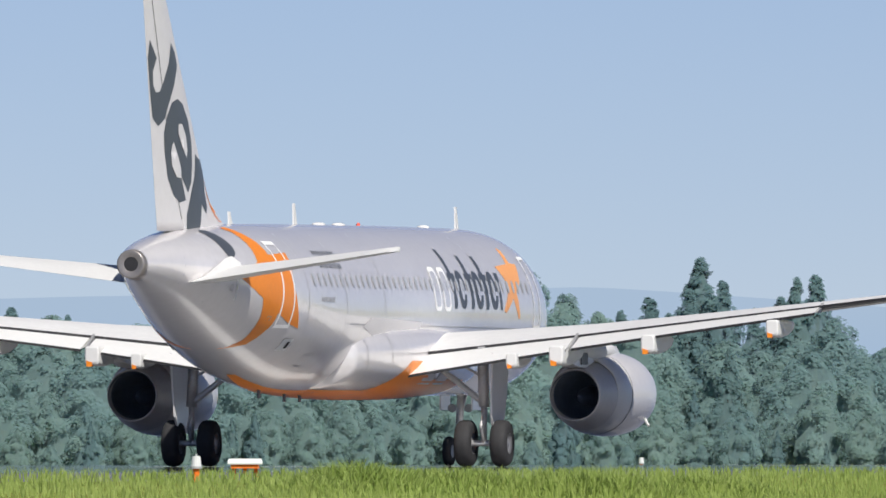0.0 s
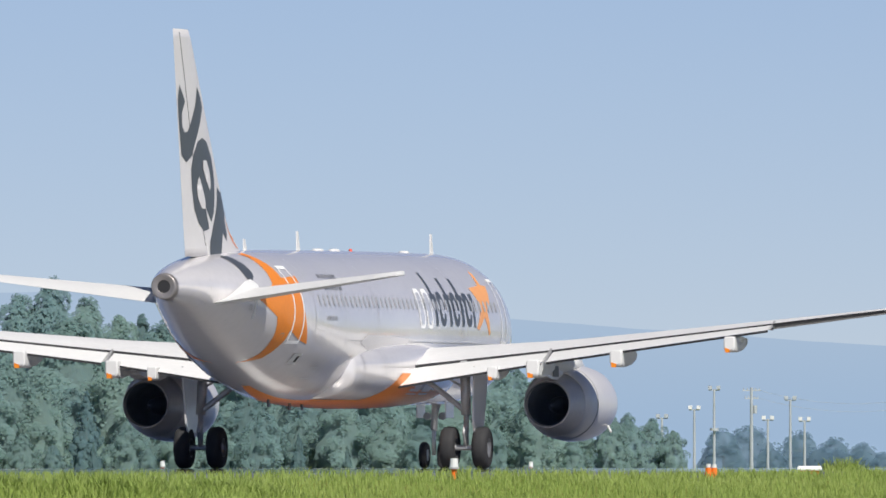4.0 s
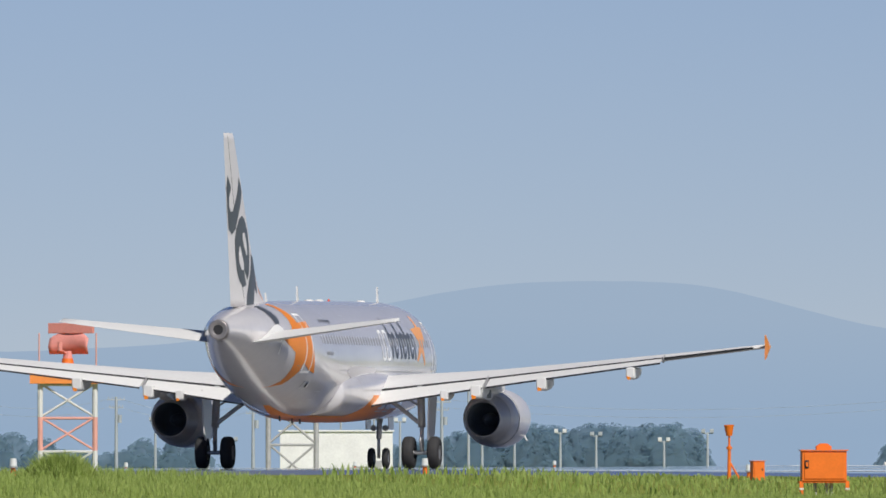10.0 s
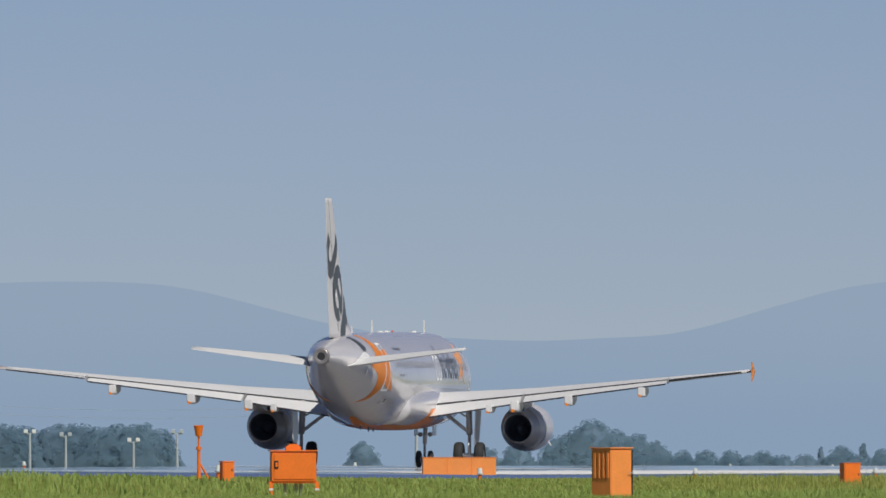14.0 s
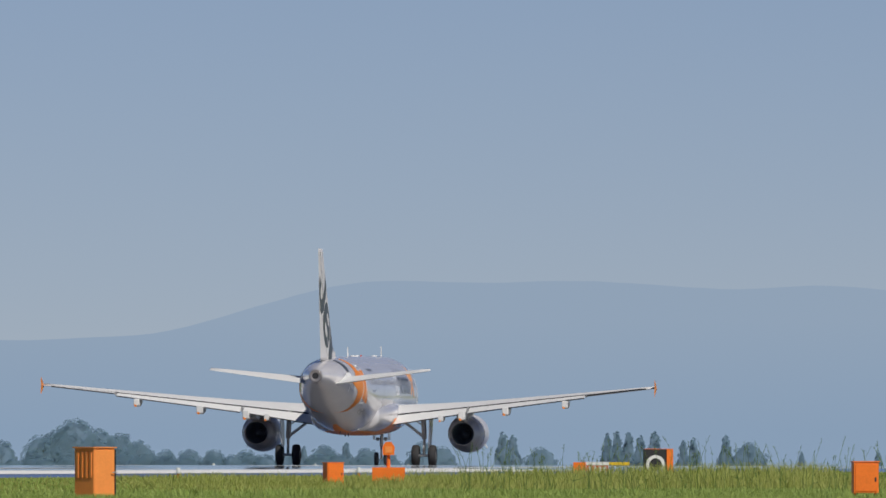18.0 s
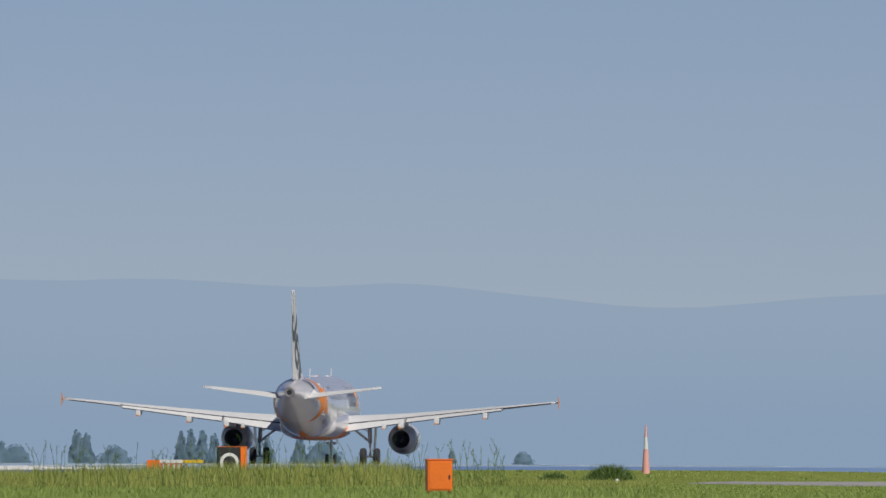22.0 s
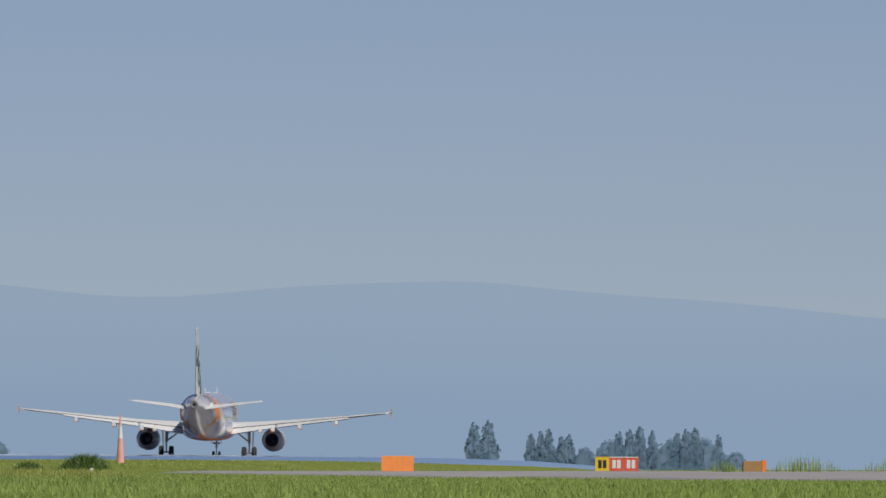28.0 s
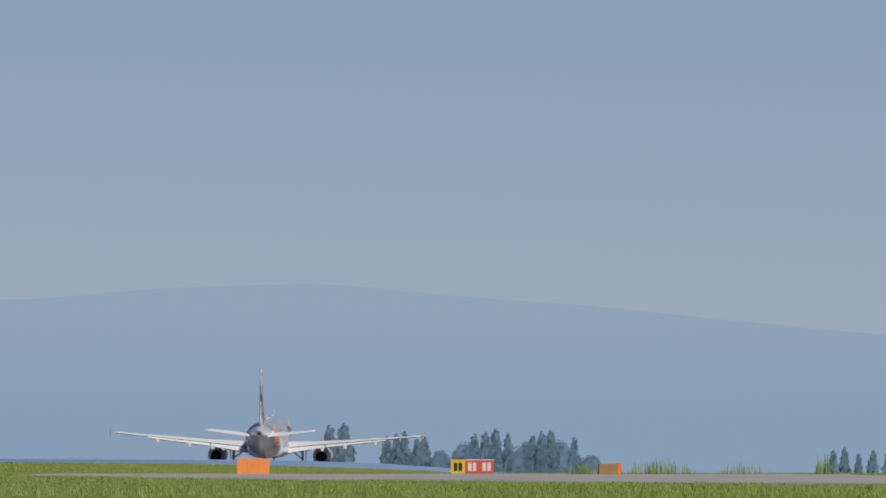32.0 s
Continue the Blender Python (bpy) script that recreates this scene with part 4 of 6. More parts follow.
for side in (1, -1):
    for shape in (HOOK, LOOP_R, FOOT):
        decal("fin_emblem", shape, fin_side, CHARCOAL, fin, side, 0.35, "charcoal painted curve", 0.01)
    decal("fin_stripe", [(29.45, 6.0), (30.14, 6.26), (30.76, 6.62), (31.2, 7.0), (31.3, 6.95), (31.05, 6.4), (30.7, 6.12), (30.3, 5.98)], fin_side, ORANGE, fin, side, 0.35, "orange stripe", 0.006)
    for shape in (SLOT_UP, SLOT_LOW):
        decal("emblem_slot", shape, fin_side, FIN_GREY, fin, side, 0.35, lift=0.02)
    part("hinge_line", rings(bmesh.new(), [[(side * (fin_side(fin_at(z)[0] + (fin_at(z)[1] - fin_at(z)[0]) * RUDDER + d, z) + 0.004), NOSE_Y - (fin_at(z)[0] + (fin_at(z)[1] - fin_at(z)[0]) * RUDDER + d), z) for d in (-0.02, 0.02)] for z in (6.0, 7.5, 9, 10.5, 11.7)], closed=False), DARK, fin)

# aerials on the crown
for a, h in ((5.4, 0.58), (22.0, 0.52), (28.3, 0.3)):
    b, t, w = smooth_body(a)
    loops = [[(-0.02, NOSE_Y - a + 0.22, t - 0.05), (0.02, NOSE_Y - a + 0.22, t - 0.05), (0.02, NOSE_Y - a - 0.12, t - 0.05), (-0.02, NOSE_Y - a - 0.12, t - 0.05)],
             [(-0.02, NOSE_Y - a - 0.02, t + h), (0.02, NOSE_Y - a - 0.02, t + h), (0.02, NOSE_Y - a - 0.16, t + h), (-0.02, NOSE_Y - a - 0.16, t + h)]]
    part("blade_aerial", rings(bmesh.new(), loops), WHITE, plane, "white blade aerial")
for a, w in ((19.6, 0.36), (17.6, 0.36), (8.9, 0.2)):
    b, t, _ = smooth_body(a)
    bm = bmesh.new()
    bmesh.ops.create_uvsphere(bm, u_segments=14, v_segments=8, radius=1, matrix=Matrix.LocRotScale((0, NOSE_Y - a, t), None, (0.16, w, 0.06)))
    part("aerial_blister", bm, WHITE, plane, "white aerial blister", True)
bm = bmesh.new()
bmesh.ops.create_uvsphere(bm, u_segments=10, v_segments=8, radius=1, matrix=Matrix.LocRotScale((0, NOSE_Y - 15.6, 6.10), None, (0.05, 0.08, 0.055)))
part("beacon", bm, RED, plane, "red beacon", True)
for a in (21.5, 23.0, 25.5):
    b, t, _ = smooth_body(a)
    part("drain_mast", box(bmesh.new(), -0.02, 0.02, NOSE_Y - a - 0.1, NOSE_Y - a + 0.1, b - 0.2, b + 0.03), CHARCOAL, plane, "small belly mast")

ANTENNA_RED = mat("antenna_red", (0.76, 0.30, 0.26), 0.6, 0, 0.12, 1)
# red paled in its colour to stand in for haze
PINK = mat("hazed_red", (0.80, 0.40, 0.34), 0.6, 0, 0.12, 1)
# ---- equipment on the airfield ----
def stand(az, r, turn=0.0, sink=0.0):
    """A pose on the turf, turned to face the eye and then by turn degrees."""
    x, y = bearing(az, r)
    return pose(x, y, float(ground_z(x, y)) - sink, 0, 0, -az + turn)


def height_to(az, r, el):
    """How far above the turf a line of sight passes."""
    x, y = bearing(az, r)
    return rise(el, r) - float(ground_z(x, y))


# large orange cabinet on legs
az, r = -8.812, 450
top, low = height_to(az, r, 7), height_to(az, r, -46)
cab = thing("equipment_cabinet", "bright orange steel equipment cabinet on short legs in the grass", "cabinet", stand(az, r, 4))
body = part("body", box(bmesh.new(), -0.59, 0.59, -0.4, 0.4, low, top, 0.012), CABINET, cab)
part("lid", box(bmesh.new(), -0.63, 0.63, -0.44, 0.44, top + 0.003, top + 0.035), CABINET, cab, "overhanging orange lid")
part("door_panel", box(bmesh.new(), -0.53, 0.53, -0.425, -0.402, low + 0.06, top - 0.05, 0.006), CABINET, body)
part("latch", box(bmesh.new(), -0.52, -0.42, -0.45, -0.427, low + 0.34, low + 0.55, 0.006), BLACK, body, "dark door latch")
part("latch_plate", box(bmesh.new(), -0.50, -0.44, -0.47, -0.452, low + 0.38, low + 0.5, 0.004), CABINET, body)
bm = rings(bmesh.new(), [[(-0.2, y, top + 0.035), (0.2, y, top + 0.035), (0.2, y, top + 0.12), (0.08, y, top + 0.2), (-0.08, y, top + 0.2), (-0.2, y, top + 0.12)] for y in (-0.2, 0.2)])
part("vent_cap", bm, CABINET, cab, "gabled vent cap")
part("skid", box(bmesh.new(), -0.66, 0.66, -0.36, -0.26, low - 0.05, low - 0.002), CABINET, cab)
part("skid", box(bmesh.new(), -0.66, 0.66, 0.26, 0.36, low - 0.05, low - 0.002), CABINET, cab)
for x in (-0.61, 0.61):
    part("corner_leg", box(bmesh.new(), x - 0.05, x + 0.05, -0.42, -0.3, -0.05, low - 0.052), CABINET, cab, "orange leg with a pale band")
    part("leg_band", box(bmesh.new(), x - 0.053, x + 0.053, -0.423, -0.297, low * 0.35, low * 0.5), WHITE, cab)
for x in (-0.23, 0.08, 0.2):
    part("conduit", rod(bmesh.new(), (x, -0.1, -0.05), (x, -0.1, low), 0.05), MAST, cab, "grey cable conduit")

# slender orange mast with a bucket head
az, r = -9.13, 500
h = height_to(az, r, 53)
mast = thing("sensor_mast", "orange sensor mast with a bucket head and a brace", "mast", stand(az, r))
part("post", rod(bmesh.new(), (0, 0, -0.05), (0, 0, h * 0.62), 0.06, 0.05), CABINET, mast)
part("neck", rod(bmesh.new(), (0, 0, h * 0.6), (0, 0, h * 0.86), 0.035), CABINET, mast)
part("bucket", rod(bmesh.new(), (0, 0, h * 0.8), (-0.01, -0.02, h), 0.09, 0.15, 14), CABINET, mast, "orange bucket-shaped head")
part("brace", rod(bmesh.new(), (0.03, 0, h * 0.3), (0.3, 0, 0.02), 0.03), CABINET, mast)
part("collar", rod(bmesh.new(), (0, 0, h * 0.55), (0, 0, h * 0.6), 0.085, n=12), CABINET, mast)


def small_box(az, r, w, el, label, depth=0.4, turn=18, material=CABINET, name="junction_box", legs=False):
    h = height_to(az, r, el)
    ob = thing(name, label, "box", stand(az, r, turn))
    foot = h * 0.22 if legs else -0.05
    body = part("body", box(bmesh.new(), -w / 2, w / 2, -depth / 2, depth / 2, foot, h - 0.03, 0.012), material, ob)
    part("lid", box(bmesh.new(), -w / 2 - 0.02, w / 2 + 0.02, -depth / 2 - 0.02, depth / 2 + 0.02, h - 0.028, h, 0.006), material, ob)
    part("door", box(bmesh.new(), -w / 2 + 0.04, w / 2 - 0.04, -depth / 2 - 0.018, -depth / 2 - 0.002, foot + 0.04, h - 0.07, 0.005), material, body)
    part("hasp", box(bmesh.new(), w / 2 - 0.1, w / 2 - 0.06, -depth / 2 - 0.03, -depth / 2 - 0.02, h * 0.5, h * 0.6), BLACK, body)
    if legs:
        for x in (-w / 2 + 0.05, w / 2 - 0.05):
            part("leg", box(bmesh.new(), x - 0.03, x + 0.03, -0.1, 0.1, -0.05, foot - 0.002), CABINET, ob)
    return ob


small_box(-9.035, 500, 0.36, -10, "small orange junction box beside the mast", 0.3)
small_box(-6.932, 600, 0.62, -13, "small orange junction box in tall grass", 0.45, 22)
small_box(-5.137, 420, 0.62, -11, "upright orange cabinet with a flat lid in the grass", 0.45, 8, name="upright_cabinet", legs=True)

# long low orange box
az, r = -8.252, 585
h = height_to(az, r, -3)
ob = thing("long_housing", "long low faded orange housing beside the runway", "housing", stand(az, r, 3))
part("body", box(bmesh.new(), -1.26, 1.26, -0.3, 0.3, -0.05, h - 0.02, 0.02), CABINET_PALE, ob)
part("lid", box(bmesh.new(), -1.28, 1.28, -0.32, 0.32, h - 0.018, h, 0.006), CABINET_PALE, ob)
for x in (-0.42, 0.42):
    part("panel_seam", box(bmesh.new(), x - 0.01, x + 0.01, -0.306, -0.301, 0.02, h - 0.05), CABINET, ob)

# corrugated cabinet set corner-on
az, r = -7.737, 420
h = height_to(az, r, 12)
ob = thing("corrugated_cabinet", "tall orange corrugated steel cabinet standing corner-on", "cabinet", stand(az, r, 42))
body = part("body", box(bmesh.new(), -0.35, 0.35, -0.35, 0.35, -0.05, h, 0.01), CABINET_PALE, ob)
for k in range(4):
    y = -0.24 + 0.16 * k
    part("louvre", box(bmesh.new(), -0.372, -0.352, y - 0.045, y + 0.03, h * 0.45, h - 0.1, 0.006), CABINET_PALE, body, "pressed louvre")
    part("louvre_slot", box(bmesh.new(), -0.36, -0.3515, y + 0.033, y + 0.052, h * 0.45, h - 0.1), BLACK, body, "dark louvre slot")
part("door_panel", box(bmesh.new(), -0.32, 0.3, -0.362, -0.352, 0.02, h - 0.05, 0.004), CABINET_PALE, body)
part("lid", box(bmesh.new(), -0.39, 0.39, -0.39, 0.39, h + 0.002, h + 0.03, 0.006), CABINET_PALE, ob)
part("door_edge", box(bmesh.new(), 0.352, 0.39, -0.36, -0.25, 0.0, h - 0.03), BLACK, ob, "black door edge")
part("handle", rod(bmesh.new(), (0.2, -0.43, h * 0.55), (0.34, -0.43, h * 0.55), 0.015), STEEL, body)

# lamp on a low plinth
az, r = -6.745, 600
h = height_to(az, r, 26)
ob = thing("beacon_post", "orange beacon post with a gabled head on a plinth", "beacon", stand(az, r))
part("plinth", box(bmesh.new(), -0.58, 0.58, -0.3, 0.3, -0.05, height_to(az, r, -22), 0.01), CABINET, ob)
part("post", rod(bmesh.new(), (0, 0, height_to(az, r, -22)), (0, 0, height_to(az, r, 1)), 0.07, 0.06), CABINET, ob)
zc = height_to(az, r, 0)
bm = rings(bmesh.new(), [[(-0.2, y, zc), (0.2, y, zc), (0.22, y, zc + 0.28), (0.1, y, zc + 0.46), (-0.1, y, zc + 0.46), (-0.22, y, zc + 0.28)] for y in (-0.18, 0.18)])
head = part("head", bm, CABINET, ob, "gabled orange head")
part("face", box(bmesh.new(), -0.12, 0.12, -0.2, -0.183, zc + 0.08, zc + 0.3), CABINET_PALE, head)

# low sign with an orange end, a white and red panel and a yellow strip
az, r = -6.025, 640
h = height_to(az, r, -13)
ob = thing("low_sign", "low ground sign with orange, white and yellow panels", "sign", stand(az, r))
part("end_box", box(bmesh.new(), -1.08, -0.6, -0.2, 0.2, -0.05, h, 0.01), CABINET, ob)
p = part("panel", box(bmesh.new(), -0.58, 0.24, -0.12, 0.12, -0.05, h, 0.01), RED, ob, "red panel with white rim")
part("rim", box(bmesh.new(), -0.6, 0.26, -0.14, -0.122, h - 0.12, h + 0.01), WHITE, p)
for k in range(4):
    part("character_bar", box(bmesh.new(), -0.5 + 0.19 * k, -0.4 + 0.19 * k, -0.128, -0.122, 0.2, h - 0.16), WHITE, p)
part("strip", box(bmesh.new(), 0.27, 1.05, -0.12, 0.12, h - 0.12, h, 0.008), YELLOW, ob, "yellow strip")
for x in (0.4, 0.9):
    part("foot", box(bmesh.new(), x - 0.03, x + 0.03, -0.05, 0.05, -0.05, h - 0.122), MAST, ob)

# black board with a white ring
az, r = -5.835, 640
h = height_to(az, r, 10)
ob = thing("ring_marker", "black marker board with a white ring and orange side", "marker", stand(az, r, 10))
p = part("board", box(bmesh.new(), -0.55, 0.28, -0.16, 0.16, -0.05, h, 0.01), BLACK, ob)
bm = bmesh.new()
loops = []
for k in range(33):
    g = 2 * math.pi * k / 32
    loops.append([(-0.13 + rr * math.cos(g), yy, h - 0.58 + rr * math.sin(g)) for rr, yy in ((0.24, -0.162), (0.24, -0.18), (0.36, -0.18), (0.36, -0.162))])
part("ring", rings(bm, loops, cap=False), WHITE, p, "white painted ring")
part("side_box", box(bmesh.new(), 0.3, 0.55, -0.16, 0.16, -0.05, h, 0.01), CABINET, ob)
part("rim", box(bmesh.new(), -0.56, 0.56, -0.17, 0.17, h + 0.002, h + 0.02), CABINET, ob)

# red and white mast
az, r = -4.438, 1000
h = height_to(az, r, 49)
ob = thing("banded_mast", "red and white banded obstacle mast in the grass", "mast", stand(az, r))
for k in range(4):
    w0, w1 = 0.40 - 0.085 * k, 0.40 - 0.085 * (k + 1)
    part("band", rod(bmesh.new(), (0, 0, h * k / 4 - (0.1 if k == 0 else 0)), (0, 0, h * (k + 1) / 4 - 0.002), w0 * 0.6, w1 * 0.6, 12), (PINK, PINK, WHITE, PINK)[k], ob, ("red band", "red band", "white band", "red band")[k])

# signs by the taxiway
az, r = -3.503, 900
h = height_to(az, r, -25)
ob = thing("guidance_sign", "orange boxed guidance sign seen from behind at the taxiway", "sign", stand(az, r))
part("case", box(bmesh.new(), -0.86, 0.86, -0.15, 0.15, 0.06, h, 0.015), CABINET_PALE, ob)
for x in (-0.6, 0, 0.6):
    part("foot", box(bmesh.new(), x - 0.05, x + 0.05, -0.08, 0.08, -0.1, 0.058), MAST, ob)
for x in (-0.3, 0.28):
    part("case_seam", box(bmesh.new(), x - 0.012, x + 0.012, -0.156, -0.151, 0.08, h - 0.03), CABINET, ob)
az, r = -2.763, 950
h = height_to(az, r, -28)
ob = thing("runway_sign", "yellow and red runway designation sign at the taxiway", "sign", stand(az, r))
for x0, x1, m, name in ((-1.2, -0.42, YELLOW, "yellow panel"), (-0.4, 0.38, RED, "red panel"), (0.4, 1.2, RED, "red panel")):
    p = part("panel", box(bmesh.new(), x0, x1, -0.13, 0.13, 0.05, h, 0.012), m, ob, name)
    for k in range(2):
        xc = x0 + (x1 - x0) * (0.33 + 0.34 * k)
        part("character_bar", box(bmesh.new(), xc - 0.1, xc + 0.1, -0.137, -0.131, h * 0.3, h * 0.85), WHITE if m is RED else BLACK, p)
    part("top_rim", box(bmesh.new(), x0, x1, -0.14, 0.14, h + 0.002, h + 0.05), WHITE if m is RED else YELLOW, p)
for x in (-0.9, 0, 0.9):
    part("foot", box(bmesh.new(), x - 0.05, x + 0.05, -0.08, 0.08, -0.1, 0.048), MAST, ob)
az, r = -2.30, 900
h = height_to(az, r, -34)
ob = thing("low_marker", "low brown and yellow marker box among tufts", "marker", stand(az, r, 12))
part("case", box(bmesh.new(), -0.6, 0.42, -0.15, 0.15, -0.08, h, 0.015), mat("brown_case", (0.32, 0.18, 0.06), 0.6, 0, 0.2, 3), ob)
part("end", box(bmesh.new(), 0.425, 0.62, -0.15, 0.15, -0.08, h + 0.04, 0.01), CABINET, ob)


# runway edge lights and approach units
def edge_light(x, y):
    ob = thing("runway_light", "white and orange runway edge light on a short stem", "lamp", pose(x, y, float(ground_z(x, y))), "runway edge lights")
    part("stem", rod(bmesh.new(), (0, 0, -0.05), (0, 0, 0.22), 0.06), CABINET, ob, "orange stem")
    part("lens", rod(bmesh.new(), (0, 0, 0.22), (0, 0, 0.42), 0.095, 0.075, 12), GLASS_LAMP, ob, "pale glass lens")
    part("collar", rod(bmesh.new(), (0, 0, 0.2), (0, 0, 0.24), 0.11, n=12), STEEL, ob)
    return ob


first_light = None
for side in (1, -1):
    for k in range(24):
        x, y = RUN_X + side * 31.5, 229.0 + 55.5 * k
        if side > 0 and y > 850:
            continue
        if first_light is None:
            first_light = edge_light(x, y)
        else:
            copy_thing(first_light, pose(x, y, float(ground_z(x, y))))
for az, r, w, el in ((-15.69, 300, 0.62, -14), (-12.168, 386, 0.56, -21)):
    h = height_to(az, r, el)
    ob = thing("approach_slope_unit", "low white-topped orange light unit beside the runway", "lamp", stand(az, r, 0), "approach slope units")
    part("hood", rings(bmesh.new(), [[(-w / 2 * k, -0.3 * k, z), (w / 2 * k, -0.3 * k, z), (w / 2 * k, 0.3 * k, z), (-w / 2 * k, 0.3 * k, z)] for k, z in ((0.97, h - 0.1), (1.0, h - 0.07), (0.93, h))]), DOOR_WHITE, ob, "white hood")
    part("case", box(bmesh.new(), -w / 2 + 0.06, w / 2 - 0.06, -0.25, 0.25, h - 0.17, h - 0.102), CABINET, ob)
    for x in (-w / 2 + 0.12, w / 2 - 0.12, 0):
        part("leg", rod(bmesh.new(), (x, 0, -0.05), (x, 0, h - 0.165), 0.035), CABINET, ob)
for az, r in ((-12.49, 372), (-11.4, 404), (-12.51, 372)):
    ob = thing("orange_cone_light", "small orange and white ground light", "lamp", stand(az, r))
    part("stem", rod(bmesh.new(), (0, 0, -0.05), (0, 0, 0.22), 0.09, 0.06), CABINET, ob)
    part("cap", rod(bmesh.new(), (0, 0, 0.222), (0, 0, 0.30), 0.055, 0.05), GLASS_LAMP, ob)
az, r = -4.535, 650
ob = thing("ball_marker", "white and orange ball marker light in the grass", "marker", stand(az, r))
bm = bmesh.new()
bmesh.ops.create_uvsphere(bm, u_segments=14, v_segments=10, radius=0.11, matrix=Matrix.Translation((0, 0, 0.24)))
part("ball", bm, WHITE, ob, "white ball", True)
part("stem", rod(bmesh.new(), (0, 0, -0.05), (0, 0, 0.16), 0.09, 0.07), CABINET, ob)

# ---- radar towers and the pale building beyond the runway ----
def lattice(parent, w, h0, h1, bays, colors):
    """Four legs with braces, banded."""
    for sx in (-1, 1):
        for sy in (-1, 1):
            for k in range(bays):
                z0, z1 = h0 + (h1 - h0) * k / bays, h0 + (h1 - h0) * (k + 1) / bays
                part("leg", rod(bmesh.new(), (sx * w, sy * w, z0), (sx * w, sy * w, z1 - 0.004), 0.24, n=8), colors[k % len(colors)], parent)
    for k in range(bays):
        z0, z1 = h0 + (h1 - h0) * k / bays, h0 + (h1 - h0) * (k + 1) / bays
        for a, b in (((-w, -w), (w, -w)), ((w, -w), (w, w)), ((w, w), (-w, w)), ((-w, w), (-w, -w))):
            bm = rod(bmesh.new(), (*a, z0), (*b, z1), 0.1, n=6)
            rod(bm, (*b, z0), (*a, z1), 0.1, n=6)
            rod(bm, (*a, z1 - 0.1), (*b, z1 - 0.1), 0.12, n=6)
            part("brace", bm, colors[k % len(colors)], parent)


az, r = -11.363, 1550
deck = height_to(az, r, 126)
tower = thing("radar_tower", "red and white lattice radar tower with a turning antenna", "tower", stand(az, r))
lattice(tower, 2.5, -0.3, deck, 3, (WHITE, PINK, WHITE))
part("deck", box(bmesh.new(), -3.45, 3.45, -3.2, 3.2, deck + 0.004, deck + 0.35), CABINET_PALE, tower, "orange platform")
for x0, x1, y0, y1 in ((-3.45, 3.45, -3.2, -3.15), (-3.45, 3.45, 3.15, 3.2), (-3.45, -3.4, -3.1, 3.1), (3.4, 3.45, -3.1, 3.1)):
    part("railing", box(bmesh.new(), x0, x1, y0, y1, deck + 0.36, deck + 1.25), CABINET_PALE, tower, "orange railing panel")
for x in (-2.6, 2.6):
    part("rod", rod(bmesh.new(), (x, -3.0, deck + 1.2), (x, -3.0, deck + 4.6), 0.07), PINK, tower)
part("pedestal", rod(bmesh.new(), (0, 0, deck + 0.35), (0, 0, deck + 2.3), 0.85, 0.5, 14), CABINET, tower, "orange pedestal")


def antenna(parent, z, w, h, m):
    head = new("antenna")
    head.parent = parent
    head.location = (0, 0, z)
    loops = []
    for i in range(13):
        q = -1 + i / 6
        hh = h * (1 - 0.35 * q * q)
        loops.append([(q * w, -0.7 + 0.5 * q * q, 0.1), (q * w, -0.45 + 0.5 * q * q, 0.1 + hh * 0.5), (q * w, -0.75 + 0.5 * q * q, 0.1 + hh), (q * w, -0.82 + 0.5 * q * q, 0.1 + hh), (q * w, -0.55 + 0.5 * q * q, 0.1 + hh * 0.5), (q * w, -0.78 + 0.5 * q * q, 0.1)])
    part("reflector", rings(bmesh.new(), loops), m, head, "curved reflector", True)
    part("bar_antenna", box(bmesh.new(), -w * 1.15, w * 1.15, -0.9, -0.5, h - 0.2, h + 0.75, 0.05), m, head, "flat bar antenna on top")
    part("feed_arm", rod(rod(bmesh.new(), (0, 0, 0.1), (0, 1.5, 0.5), 0.1), (0, 1.5, 0.4), (0, 1.5, 1.2), 0.22), m, head)
    part("hub", rod(bmesh.new(), (0, 0, -0.3), (0, 0, 0.4), 0.45, 0.35, 12), m, head)
    return head


radar_a = antenna(tower, deck + 2.6, 2.0, 2.2, ANTENNA_RED)
az, r = -10.565, 1560
deck = height_to(az, r, 92)
tower = thing("radar_tower", "grey steel radar tower with a turning pink antenna", "tower", stand(az - 0.04, r))
lattice(tower, 2.2, -0.3, deck, 2, (MAST, MAST))
part("deck", box(bmesh.new(), -3.0, 3.0, -2.6, 2.6, deck + 0.1, deck + 0.3), MAST, tower, "grey platform")
for x0, x1, y0, y1 in ((-3.0, 3.0, -2.6, -2.55), (-3.0, 3.0, 2.55, 2.6), (-3.0, -2.95, -2.5, 2.5), (2.95, 3.0, -2.5, 2.5)):
    for z in (0.5, 0.8, 1.1):
        part("rail", box(bmesh.new(), x0, x1, y0, y1, deck + z, deck + z + 0.07), MAST, tower, "grey guard rail")
for x in (-2.95, -1.5, 0.0, 1.5, 2.95):
    part("rail_post", rod(bmesh.new(), (x, -2.57, deck + 0.3), (x, -2.57, deck + 1.2), 0.045, n=6), MAST, tower)
for x in (-2.4, 1.6, 3.4):
    part("rod", rod(bmesh.new(), (x, -2.4, deck + 1.1), (x, -2.4, deck + 2.6), 0.07), MAST, tower)
part("outrigger", box(bmesh.new(), 3.0, 4.6, -0.3, 0.3, deck - 0.2, deck + 0.02), MAST, tower)
part("pedestal", rod(bmesh.new(), (0.6, 0, deck + 0.3), (0.6, 0, deck + 1.6), 0.6, 0.4, 14), PINK, tower, "pink pedestal")
radar_b = antenna(tower, deck + 1.9, 1.35, 2.1, ANTENNA_RED)
radar_b.location.x = 0.6

az, r = -10.456, 1600
